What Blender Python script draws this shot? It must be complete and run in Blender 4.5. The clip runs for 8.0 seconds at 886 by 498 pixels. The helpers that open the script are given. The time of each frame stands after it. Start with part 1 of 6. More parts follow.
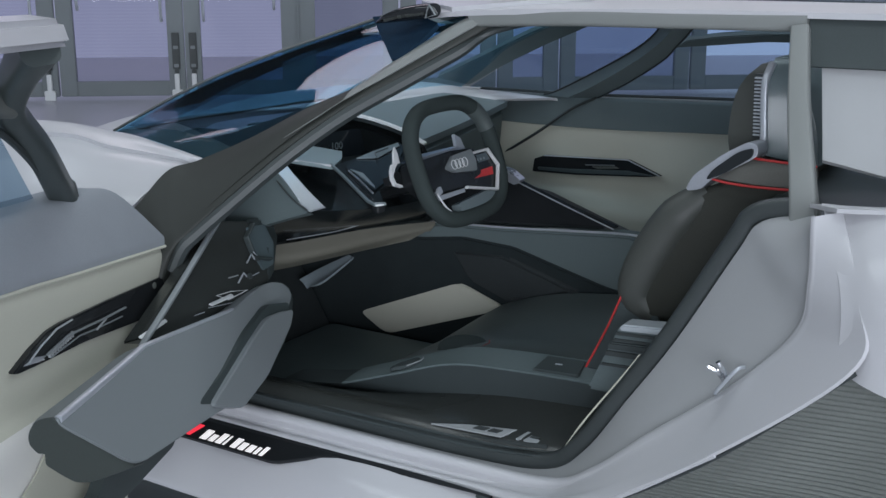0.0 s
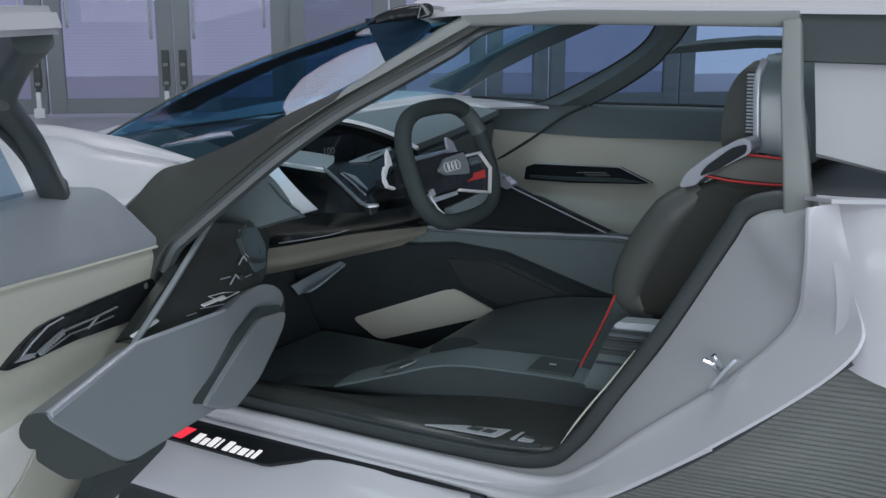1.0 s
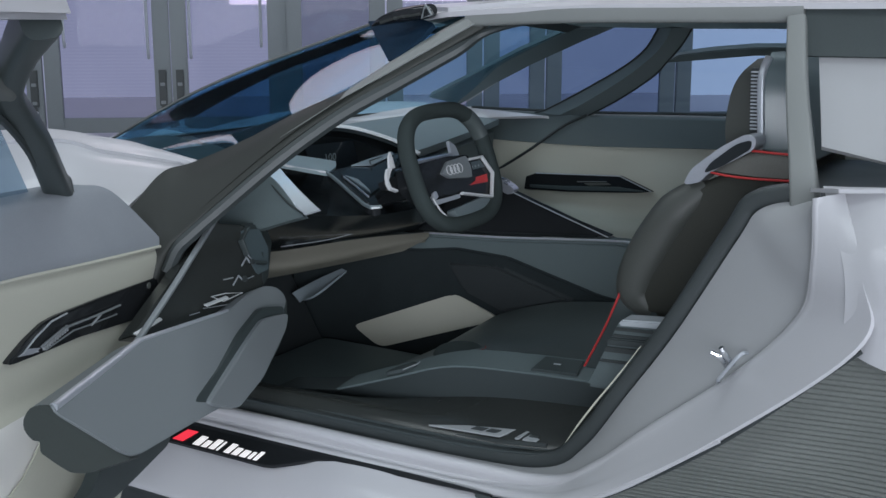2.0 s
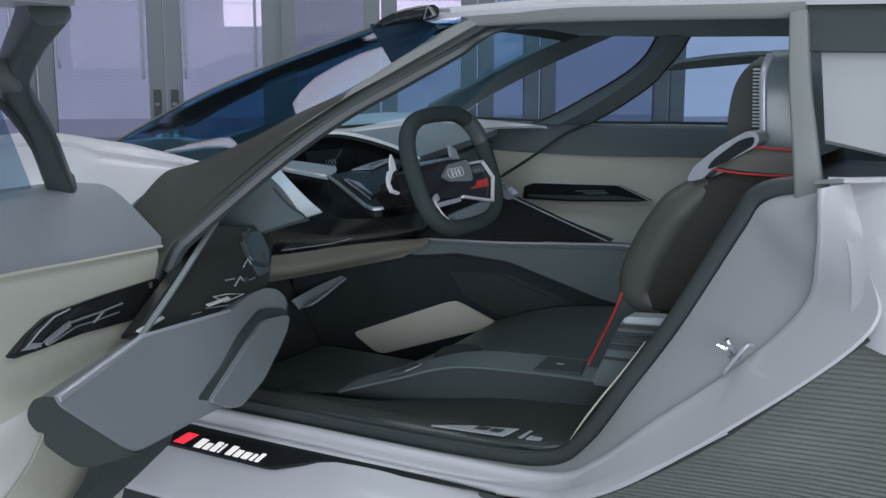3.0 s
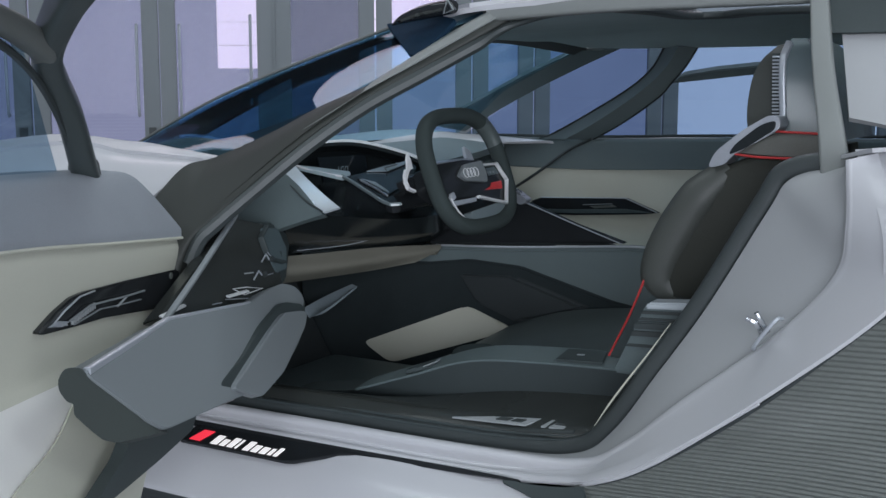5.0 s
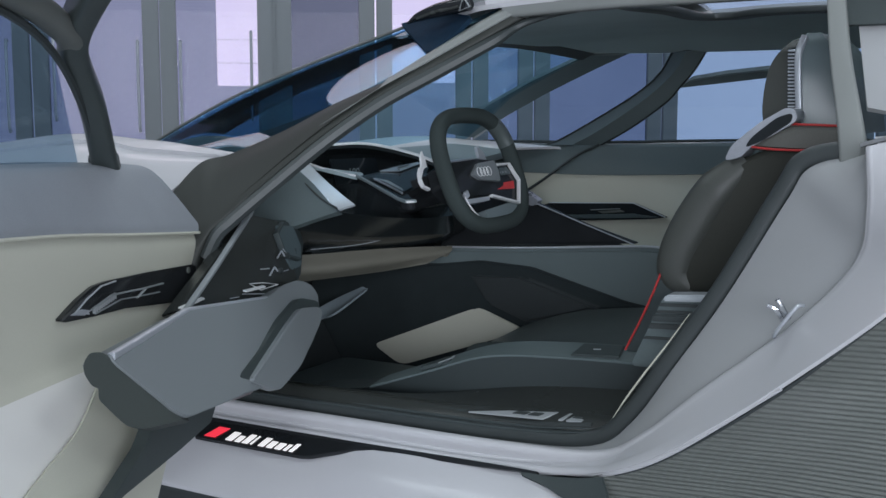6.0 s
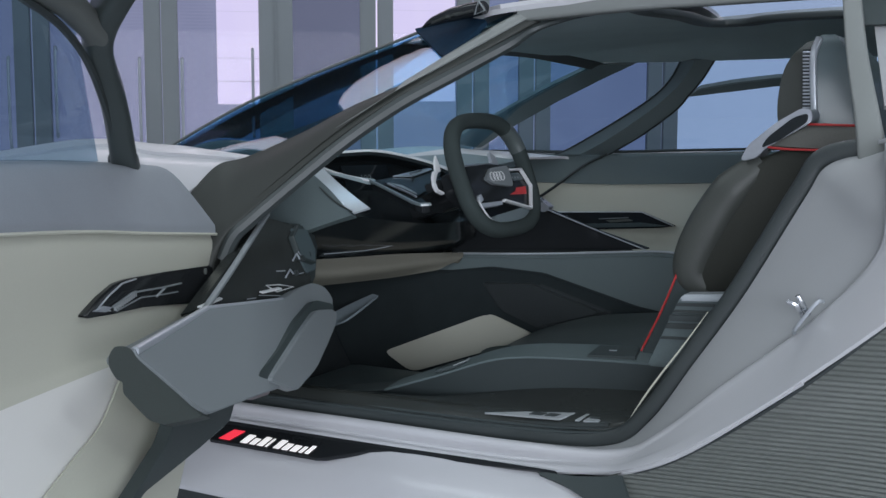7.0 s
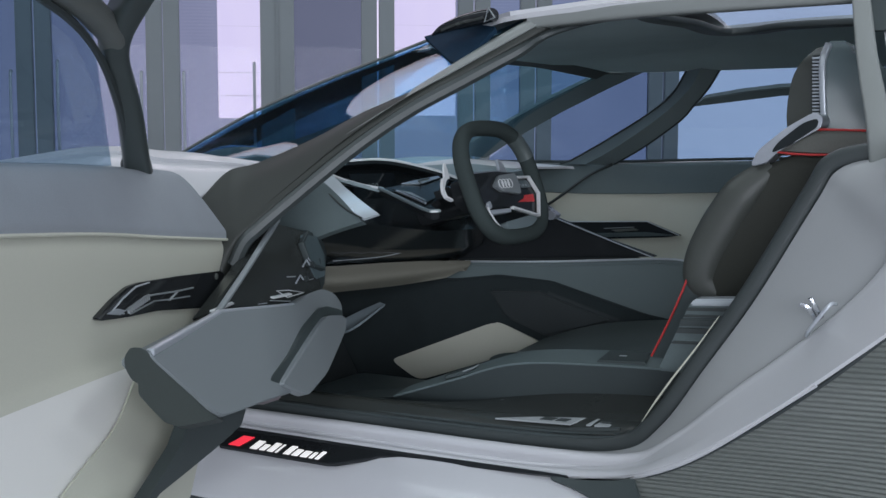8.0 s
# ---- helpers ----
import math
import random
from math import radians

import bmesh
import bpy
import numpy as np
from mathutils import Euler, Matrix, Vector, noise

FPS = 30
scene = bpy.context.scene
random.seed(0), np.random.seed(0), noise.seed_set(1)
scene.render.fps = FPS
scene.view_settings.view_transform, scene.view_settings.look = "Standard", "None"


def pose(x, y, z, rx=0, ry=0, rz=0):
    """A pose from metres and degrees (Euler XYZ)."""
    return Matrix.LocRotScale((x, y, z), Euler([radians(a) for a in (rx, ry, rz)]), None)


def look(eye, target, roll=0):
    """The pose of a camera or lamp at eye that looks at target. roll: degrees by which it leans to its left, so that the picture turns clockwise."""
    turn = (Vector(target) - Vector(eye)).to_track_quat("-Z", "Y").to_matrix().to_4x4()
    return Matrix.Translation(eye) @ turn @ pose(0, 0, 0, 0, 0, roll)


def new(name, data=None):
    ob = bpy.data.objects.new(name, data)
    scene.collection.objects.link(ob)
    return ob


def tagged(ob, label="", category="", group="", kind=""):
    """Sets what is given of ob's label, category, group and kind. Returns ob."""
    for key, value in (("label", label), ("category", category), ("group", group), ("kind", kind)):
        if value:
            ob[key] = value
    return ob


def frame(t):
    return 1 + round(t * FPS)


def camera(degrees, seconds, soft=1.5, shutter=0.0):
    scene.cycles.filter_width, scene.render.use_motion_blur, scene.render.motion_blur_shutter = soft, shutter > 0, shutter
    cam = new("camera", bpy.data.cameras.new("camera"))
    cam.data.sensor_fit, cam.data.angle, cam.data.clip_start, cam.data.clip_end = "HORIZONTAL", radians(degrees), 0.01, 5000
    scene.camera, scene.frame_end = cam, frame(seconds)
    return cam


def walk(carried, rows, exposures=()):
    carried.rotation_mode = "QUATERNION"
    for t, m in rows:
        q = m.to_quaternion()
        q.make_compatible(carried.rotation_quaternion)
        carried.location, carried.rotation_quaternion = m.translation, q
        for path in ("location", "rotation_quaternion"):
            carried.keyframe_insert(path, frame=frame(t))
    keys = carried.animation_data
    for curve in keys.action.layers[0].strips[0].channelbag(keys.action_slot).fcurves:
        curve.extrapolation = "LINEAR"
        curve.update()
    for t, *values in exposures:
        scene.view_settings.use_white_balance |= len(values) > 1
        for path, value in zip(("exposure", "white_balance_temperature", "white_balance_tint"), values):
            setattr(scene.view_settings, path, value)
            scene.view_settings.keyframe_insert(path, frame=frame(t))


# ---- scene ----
cam = camera(43.3, 8.0)
METRES, EYE, TILT, LEAN, TURN = 0.42, 1.24, -14.3, 0.0, 32.0
ROWS = [
    (0.0, 0.0, 0.0, 0.0, 0.0, 0.0, -0.0),
    (0.5, -0.009, 0.0101, -0.0469, -0.3, 0.43, 0.08),
    (1.0, -0.0168, 0.0171, -0.0975, -0.53, 1.07, 0.16),
    (1.5, -0.0356, 0.0236, -0.1533, -0.64, 1.68, 0.18),
    (3.0, -0.1038, 0.0386, -0.3255, -1.16, 3.57, 0.27),
    (3.5, -0.1311, 0.0433, -0.3855, -1.36, 4.17, 0.33),
    (4.0, -0.1655, 0.0474, -0.4584, -1.54, 4.94, 0.4),
    (4.5, -0.2044, 0.0538, -0.5235, -1.63, 5.51, 0.41),
    (6.0, -0.3458, 0.0584, -0.7085, -1.93, 7.12, 0.45),
    (6.5, -0.3856, 0.0579, -0.754, -1.98, 7.59, 0.46),
    (7.0, -0.4346, 0.0559, -0.797, -2.08, 8.17, 0.47),
    (7.5, -0.4638, 0.0542, -0.8256, -2.1, 8.57, 0.47),
    (8.0, -0.4895, 0.0516, -0.8439, -2.15, 8.96, 0.46),
]
walk(cam, [(t, pose(0, 0, EYE, TILT, LEAN, TURN) @ pose(METRES * x, METRES * y, METRES * z, 90 + pitch, roll, yaw)) for t, x, y, z, yaw, pitch, roll in ROWS])

# ---------------------------------------------------------------- world and light
world = bpy.data.worlds.new("world")
scene.world = world
world.use_nodes = True
wn = world.node_tree.nodes
wn["Background"].inputs[0].default_value = (0.62, 0.66, 0.86, 1)
wn["Background"].inputs[1].default_value = 0.74


def area_lamp(name, size_x, size_y, watts, place, target, colour=(0.84, 0.94, 1.0)):
    data = bpy.data.lights.new(name, "AREA")
    data.shape, data.size, data.size_y, data.energy, data.color = "RECTANGLE", size_x, size_y, watts, colour
    ob = new(name, data)
    ob.matrix_world = look(place, target)
    return ob


# ---------------------------------------------------------------- materials
def material(name, colour, rough=0.5, metal=0.0, vary=0.12, scale=6.0, grain=400.0, bump=0.05, coat=0.0, emit=None, spec=0.5, rvary=0.1):
    m = bpy.data.materials.new(name)
    m.use_nodes = True
    nt = m.node_tree
    n, l = nt.nodes, nt.links
    b = n["Principled BSDF"]
    b.inputs["Roughness"].default_value = rough
    b.inputs["Metallic"].default_value = metal
    b.inputs["Coat Weight"].default_value = coat
    b.inputs["Specular IOR Level"].default_value = spec
    tc = n.new("ShaderNodeTexCoord")
    big, fine = n.new("ShaderNodeTexNoise"), n.new("ShaderNodeTexNoise")
    big.inputs["Scale"].default_value, big.inputs["Detail"].default_value = scale, 5
    fine.inputs["Scale"].default_value, fine.inputs["Detail"].default_value = grain, 2
    for t in (big, fine):
        l.new(tc.outputs["Object"], t.inputs["Vector"])
    add = n.new("ShaderNodeMath")
    add.operation = "ADD"
    l.new(big.outputs["Fac"], add.inputs[0])
    l.new(fine.outputs["Fac"], add.inputs[1])
    ramp = n.new("ShaderNodeMapRange")
    ramp.inputs["From Min"].default_value, ramp.inputs["From Max"].default_value = 0.6, 1.4
    l.new(add.outputs[0], ramp.inputs["Value"])
    mix = n.new("ShaderNodeMix")
    mix.data_type = "RGBA"
    lo = [max(0, c * (1 - vary)) for c in colour]
    hi = [min(1, c * (1 + vary)) for c in colour]
    mix.inputs["A"].default_value, mix.inputs["B"].default_value = (*lo, 1), (*hi, 1)
    l.new(ramp.outputs[0], mix.inputs["Factor"])
    l.new(mix.outputs["Result"], b.inputs["Base Color"])
    rr = n.new("ShaderNodeMapRange")
    rr.inputs["To Min"].default_value, rr.inputs["To Max"].default_value = max(0.02, rough - rvary), min(1, rough + rvary)
    l.new(big.outputs["Fac"], rr.inputs["Value"])
    l.new(rr.outputs[0], b.inputs["Roughness"])
    if bump:
        bp = n.new("ShaderNodeBump")
        bp.inputs["Strength"].default_value, bp.inputs["Distance"].default_value = bump, 0.002
        l.new(fine.outputs["Fac"], bp.inputs["Height"])
        l.new(bp.outputs["Normal"], b.inputs["Normal"])
    if emit:
        b.inputs["Emission Color"].default_value = (*emit[:3], 1)
        b.inputs["Emission Strength"].default_value = emit[3]
    return m


def glass(name, colour, rough=0.02, see=0.5, base=0.04, slant=0.9):
    """A thin pane: part clear and tinted, part mirror, more so at a slant."""
    m = bpy.data.materials.new(name)
    m.use_nodes = True
    n, l = m.node_tree.nodes, m.node_tree.links
    n.remove(n["Principled BSDF"])
    clear, gloss, mix, weight = n.new("ShaderNodeBsdfTransparent"), n.new("ShaderNodeBsdfGlossy"), n.new("ShaderNodeMixShader"), n.new("ShaderNodeLayerWeight")
    power, span = n.new("ShaderNodeMath"), n.new("ShaderNodeMapRange")
    clear.inputs["Color"].default_value = (*[math.sqrt(c * see) for c in colour], 1)
    gloss.inputs["Roughness"].default_value = rough
    weight.inputs["Blend"].default_value = 0.5
    power.operation, power.inputs[1].default_value = "POWER", 5.0
    span.inputs["To Min"].default_value, span.inputs["To Max"].default_value = base, slant
    l.new(weight.outputs["Facing"], power.inputs[0])
    l.new(power.outputs[0], span.inputs["Value"])
    l.new(span.outputs[0], mix.inputs[0])
    l.new(clear.outputs[0], mix.inputs[1])
    l.new(gloss.outputs[0], mix.inputs[2])
    l.new(mix.outputs[0], n["Material Output"].inputs["Surface"])
    return m


PAINT = material("satin_white_paint", (0.50, 0.50, 0.52), 0.38, 0.0, 0.03, 2.0, 900, 0.02, coat=0.15)
# Body paint again, darkened: the door jamb's shade put into colour.
GREY = material("satin_paint_shaded", (0.335, 0.342, 0.350), 0.42, 0.0, 0.03, 2.0, 900, 0.02)
PILLAR = material("dark_grey_trim", (0.031, 0.034, 0.031), 0.55, 0.0, 0.06, 4, 700, 0.04, spec=0.28)
RAILGREY = material("satin_rail_grey", (0.20, 0.212, 0.205), 0.45, 0.0, 0.04, 4, 700, 0.04)
SHELL = material("blue_grey_trim", (0.196, 0.217, 0.226), 0.5, 0.0, 0.04, 4, 700, 0.04)
BEIGE = material("cream_leather", (0.52, 0.52, 0.44), 0.6, 0.0, 0.04, 3, 500, 0.08)
SUEDE = material("grey_suede", (0.265, 0.285, 0.31), 0.9, 0.0, 0.08, 9, 600, 0.15, spec=0.2)
TRIM = material("charcoal_trim", (0.108, 0.140, 0.144), 0.55, 0.0, 0.1, 5, 500, 0.06)
LINER = material("charcoal_headliner", (0.52, 0.62, 0.63), 0.85, 0.0, 0.1, 6, 500, 0.1, spec=0.2)
CARPET = material("black_carpet", (0.056, 0.069, 0.071), 0.95, 0.0, 0.2, 12, 900, 0.3, spec=0.15)
LEATHER = material("black_leather", (0.085, 0.103, 0.102), 0.42, 0.0, 0.12, 8, 450, 0.12)
OLIVE = material("dark_olive_fabric", (0.028, 0.030, 0.024), 0.75, 0.0, 0.12, 8, 450, 0.15)
BLACK = material("piano_black", (0.018, 0.020, 0.022), 0.10, 0.0, 0.1, 5, 300, 0.0, spec=0.3, rvary=0.04)
PANELBLACK = material("satin_black_panel", (0.017, 0.021, 0.023), 0.14, 0.0, 0.1, 5, 300, 0.0, spec=0.28, rvary=0.05)
RUBBER = material("black_rubber", (0.036, 0.044, 0.045), 0.48, 0.0, 0.15, 8, 600, 0.06)
CHROME = material("bright_metal", (0.75, 0.76, 0.78), 0.16, 1.0, 0.05, 8, 300, 0.0, rvary=0.06)
SILVER = material("satin_silver", (0.50, 0.53, 0.57), 0.34, 0.45, 0.05, 8, 300, 0.0)
CARBON = material("ribbed_dark_grey", (0.118, 0.130, 0.120), 0.40, 0.0, 0.08, 5, 500, 0.04)
RED = material("red_piping", (0.48, 0.035, 0.035), 0.6, 0.0, 0.1, 20, 800, 0.1)
REDDIM = material("dim_red_display", (0.35, 0.03, 0.03), 0.3, 0.0, 0.3, 60, 300, 0.0, emit=(1.0, 0.06, 0.06, 0.10))
REDLIGHT = material("lit_red", (0.6, 0.02, 0.03), 0.4, 0.0, 0.05, 20, 300, 0.0, emit=(1.0, 0.05, 0.09, 0.75))
WHITELIGHT = material("lit_white", (0.8, 0.8, 0.8), 0.4, 0.0, 0.02, 20, 300, 0.0, emit=(1.0, 0.95, 0.95, 0.6))
PALE = material("pale_cream_edge", (0.55, 0.54, 0.45), 0.5, 0.0, 0.05, 20, 300, 0.0)
LETTER = material("pale_print", (0.30, 0.32, 0.33), 0.5, 0.0, 0.05, 20, 300, 0.0)
SCREEN = material("dark_display", (0.012, 0.016, 0.02), 0.15, 0.0, 0.1, 5, 300, 0.0, coat=0.5)
WSGLASS = glass("blue_tinted_glass", (0.37, 0.62, 0.76), 0.01, 1.0, 0.06, 0.09)
DOORGLASS = glass("teal_door_glass", (0.50, 0.66, 0.80), 0.02, 0.85, 0.05, 0.5)
BLUEGLASS = glass("pale_blue_glass", (0.58, 0.71, 0.83), 0.02, 0.92, 0.03)
PANE = glass("lavender_pane", (0.92, 0.92, 1.0), 0.0, 0.85, 0.004, 0.2)
GREYPANE = glass("grey_pane", (0.72, 0.74, 0.80), 0.0, 0.62, 0.004, 0.2)
BLUEPANE = glass("deep_blue_pane", (0.66, 0.74, 0.86), 0.0, 0.9, 0.004, 0.2)
RECESS = material("shade_black_carpet", (0.023, 0.030, 0.032), 0.95, 0.0, 0.2, 12, 900, 0.3, spec=0.15)
SUEDEDARK = material("dark_suede", (0.040, 0.052, 0.051), 0.9, 0.0, 0.12, 10, 700, 0.15, spec=0.2)
SHELLDARK = material("dark_satin_shell", (0.080, 0.108, 0.116), 0.30, 0.0, 0.06, 5, 500, 0.03)
HEADSHELL = material("blue_grey_satin_shell", (0.135, 0.172, 0.182), 0.24, 0.0, 0.03, 3, 500, 0.02)
DARKTRIM = material("black_trim", (0.038, 0.050, 0.051), 0.6, 0.0, 0.12, 5, 500, 0.06)
DASHGREY = material("teal_grey_trim", (0.15, 0.185, 0.195), 0.4, 0.0, 0.06, 5, 500, 0.03)
FACET = material("blue_grey_facet", (0.23, 0.275, 0.30), 0.22, 0.0, 0.1, 5, 300, 0.0)
MATTEBLACK = material("matte_black_panel", (0.034, 0.040, 0.042), 0.5, 0.0, 0.1, 5, 300, 0.02, spec=0.15)
CHARCOAL = material("charcoal_gloss_panel", (0.034, 0.038, 0.036), 0.24, 0.0, 0.1, 5, 300, 0.0, spec=0.4)
# Cream leather darkened: the shade under the dashboard put into colour.
SHADELEATHER = material("shaded_leather", (0.175, 0.170, 0.140), 0.6, 0.0, 0.05, 3, 500, 0.08)
GUIDE = material("brushed_guide_metal", (0.42, 0.44, 0.48), 0.3, 0.6, 0.06, 12, 300, 0.0)
DIMFILM = glass("dimming_screen_film", (0.43, 0.51, 0.60), 0.02, 1.0, 0.0, 0.001)
GREYLEATHER = material("grey_leather", (0.062, 0.067, 0.061), 0.45, 0.0, 0.08, 8, 450, 0.1)
ROOFGLASS = glass("clear_roof_glass", (0.80, 0.88, 0.95), 0.01, 0.9, 0.02, 0.08)
PINKGREY = material("pinkish_grey_metal", (0.24, 0.205, 0.215), 0.45, 0.2, 0.1, 20, 300, 0.03)
PEARL = material("pearl_cream_paint", (0.74, 0.73, 0.70), 0.4, 0.0, 0.03, 2, 900, 0.02)
POSTTEAL = material("dark_teal_trim", (0.046, 0.058, 0.058), 0.42, 0.0, 0.06, 4, 700, 0.04)
DECKTEAL = material("pale_teal_trim", (0.16, 0.20, 0.21), 0.6, 0.0, 0.06, 5, 500, 0.05)
LITEDGE = material("lit_gloss_edge", (0.90, 0.90, 0.90), 0.25, 0.0, 0.02, 20, 300, 0.0)
PALETEAL = material("pale_teal_cover", (0.29, 0.36, 0.38), 0.35, 0.0, 0.05, 5, 400, 0.03)
POSTGREY = material("grey_green_post", (0.125, 0.134, 0.127), 0.5, 0.0, 0.05, 4, 700, 0.04)
BRIGHTLINE = material("white_satin_edge", (0.68, 0.69, 0.70), 0.35, 0.0, 0.04, 20, 300, 0.0)
TRIMLIGHT = material("slate_trim", (0.038, 0.049, 0.051), 0.55, 0.0, 0.08, 5, 500, 0.06)
BROWN = material("grey_brown_fabric", (0.105, 0.105, 0.096), 0.8, 0.0, 0.15, 10, 500, 0.15)
CAPGREY = material("grey_green_plastic", (0.048, 0.058, 0.054), 0.6, 0.0, 0.08, 5, 400, 0.06)
DARKBLUE = material("navy_film", (0.010, 0.026, 0.048), 0.7, 0.0, 0.3, 14, 300, 0.0, spec=0.06)
# Unseen ceiling and upper wall: darkened to shape reflections in the windscreen.
DARKWALL = material("darkened_plaster", (0.11, 0.12, 0.13), 0.8, 0.0, 0.08, 1.5, 200, 0.05)
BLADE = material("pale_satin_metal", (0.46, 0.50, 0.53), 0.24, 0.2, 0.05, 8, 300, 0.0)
FLOOR = material("polished_concrete", (0.40, 0.40, 0.44), 0.35, 0.0, 0.1, 1.2, 60, 0.02)
DIM = material("grey_plaster", (0.55, 0.58, 0.62), 0.8, 0.0, 0.06, 1.5, 200, 0.05)
FRAME = material("grey_door_frame", (0.17, 0.19, 0.20), 0.5, 0.3, 0.08, 3, 200, 0.03)


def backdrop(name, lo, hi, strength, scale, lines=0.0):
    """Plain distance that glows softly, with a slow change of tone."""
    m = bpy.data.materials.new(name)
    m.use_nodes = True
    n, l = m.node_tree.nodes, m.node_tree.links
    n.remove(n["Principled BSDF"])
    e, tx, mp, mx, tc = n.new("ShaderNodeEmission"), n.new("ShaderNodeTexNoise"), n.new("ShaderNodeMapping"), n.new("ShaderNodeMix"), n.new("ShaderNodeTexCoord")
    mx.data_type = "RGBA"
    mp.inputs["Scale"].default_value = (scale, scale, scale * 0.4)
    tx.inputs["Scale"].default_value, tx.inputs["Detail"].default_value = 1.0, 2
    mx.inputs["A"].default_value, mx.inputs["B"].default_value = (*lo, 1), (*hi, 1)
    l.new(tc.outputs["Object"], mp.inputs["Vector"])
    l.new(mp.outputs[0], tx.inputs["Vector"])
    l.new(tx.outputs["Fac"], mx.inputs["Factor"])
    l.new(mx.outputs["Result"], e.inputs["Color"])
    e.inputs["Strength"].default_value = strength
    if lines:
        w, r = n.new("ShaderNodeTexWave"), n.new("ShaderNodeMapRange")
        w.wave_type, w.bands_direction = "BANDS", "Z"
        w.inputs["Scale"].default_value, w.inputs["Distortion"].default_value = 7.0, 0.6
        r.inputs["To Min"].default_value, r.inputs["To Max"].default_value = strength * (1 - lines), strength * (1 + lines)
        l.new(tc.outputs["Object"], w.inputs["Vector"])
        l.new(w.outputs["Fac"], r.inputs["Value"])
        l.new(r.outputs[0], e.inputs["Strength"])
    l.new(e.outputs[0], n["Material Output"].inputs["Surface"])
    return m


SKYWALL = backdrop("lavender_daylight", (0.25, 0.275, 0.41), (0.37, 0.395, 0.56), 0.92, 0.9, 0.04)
REFLECTGLOW = backdrop("reflection_glow", (0.86, 0.76, 0.93), (1.0, 0.90, 1.0), 4.2, 0.5)
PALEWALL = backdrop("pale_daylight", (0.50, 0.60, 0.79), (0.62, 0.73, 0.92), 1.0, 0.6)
BRIGHT = backdrop("glowing_boards", (0.72, 0.66, 0.95), (0.86, 0.80, 1.0), 1.1, 2.0)

# unseen area lamps hung below the ceiling, added for soft top light
for i in range(3):
    for j in range(2):
        x, y = -6 + 6 * i, -3 + 7 * j
        c38, s38 = math.cos(radians(38)), math.sin(radians(38))
        p = Vector((x * c38 - y * s38, x * s38 + y * c38, 7.3))
        area_lamp("ceiling_lamp", 4.0, 1.2, 128, p, p + Vector((0, 0.001, -1)))
# unseen fill light behind the camera, added to brighten the cabin
p = Vector((-s38 * -8.85, c38 * -8.85, 1.9))
area_lamp("window_light", 12.0, 3.2, 1050, p, p + Vector((-s38, c38, 0)), (0.85, 0.905, 1.0))


# ---------------------------------------------------------------- mesh tools
def part(name, bm, mat, parent=None, label="", smooth=35):
    me = bpy.data.meshes.new(name)
    bmesh.ops.recalc_face_normals(bm, faces=bm.faces)
    for fc in bm.faces:
        fc.smooth = True
    for e in bm.edges:
        e.smooth = len(e.link_faces) == 2 and e.calc_face_angle(0) < radians(smooth)
    bm.to_mesh(me)
    bm.free()
    me.materials.append(mat)
    ob = new(name, me)
    if parent:
        ob.parent = parent
    if label:
        tagged(ob, label=label)
    return ob


def spline(pts, n):
    """n points, evenly stepped, on a Catmull-Rom curve through pts."""
    pts = [Vector(p) for p in pts]
    ext = [2 * pts[0] - pts[1]] + pts + [2 * pts[-1] - pts[-2]]
    out = []
    for i in range(n):
        s = i / (n - 1) * (len(pts) - 1)
        k = min(int(s), len(pts) - 2)
        u = s - k
        a, b, c, d = ext[k:k + 4]
        out.append(0.5 * (2 * b + (c - a) * u + (2 * a - 5 * b + 4 * c - d) * u * u + (3 * b - a - 3 * c + d) * u ** 3))
    return out


def sheet(rows, thick=0.004, nu=24, nv=None, curved=True, bevel=0.0):
    """A panel of even thickness through a grid of points; curved: along the other way too."""
    rows = [spline(r, nu) for r in rows]
    if curved and len(rows) > 2:
        nv = nv or 6 * (len(rows) - 1) + 1
        cols = [spline([r[i] for r in rows], nv) for i in range(nu)]
        rows = [[c[j] for c in cols] for j in range(nv)]
    nv = len(rows)
    bm = bmesh.new()
    P = np.array([[tuple(p) for p in r] for r in rows])
    du, dv = np.gradient(P, axis=1), np.gradient(P, axis=0)
    N = np.cross(du, dv)
    N /= np.maximum(np.linalg.norm(N, axis=2, keepdims=True), 1e-9)
    Q = P - N * thick
    a = [[bm.verts.new(p) for p in r] for r in P]
    b = [[bm.verts.new(p) for p in r] for r in Q]
    for j in range(nv - 1):
        for i in range(nu - 1):
            bm.faces.new((a[j][i], a[j][i + 1], a[j + 1][i + 1], a[j + 1][i]))
            bm.faces.new((b[j][i], b[j + 1][i], b[j + 1][i + 1], b[j][i + 1]))
    for i in range(nu - 1):
        bm.faces.new((a[0][i], b[0][i], b[0][i + 1], a[0][i + 1]))
        bm.faces.new((a[-1][i], a[-1][i + 1], b[-1][i + 1], b[-1][i]))
    for j in range(nv - 1):
        bm.faces.new((a[j][0], a[j + 1][0], b[j + 1][0], b[j][0]))
        bm.faces.new((a[j][-1], b[j][-1], b[j + 1][-1], a[j + 1][-1]))
    return bm


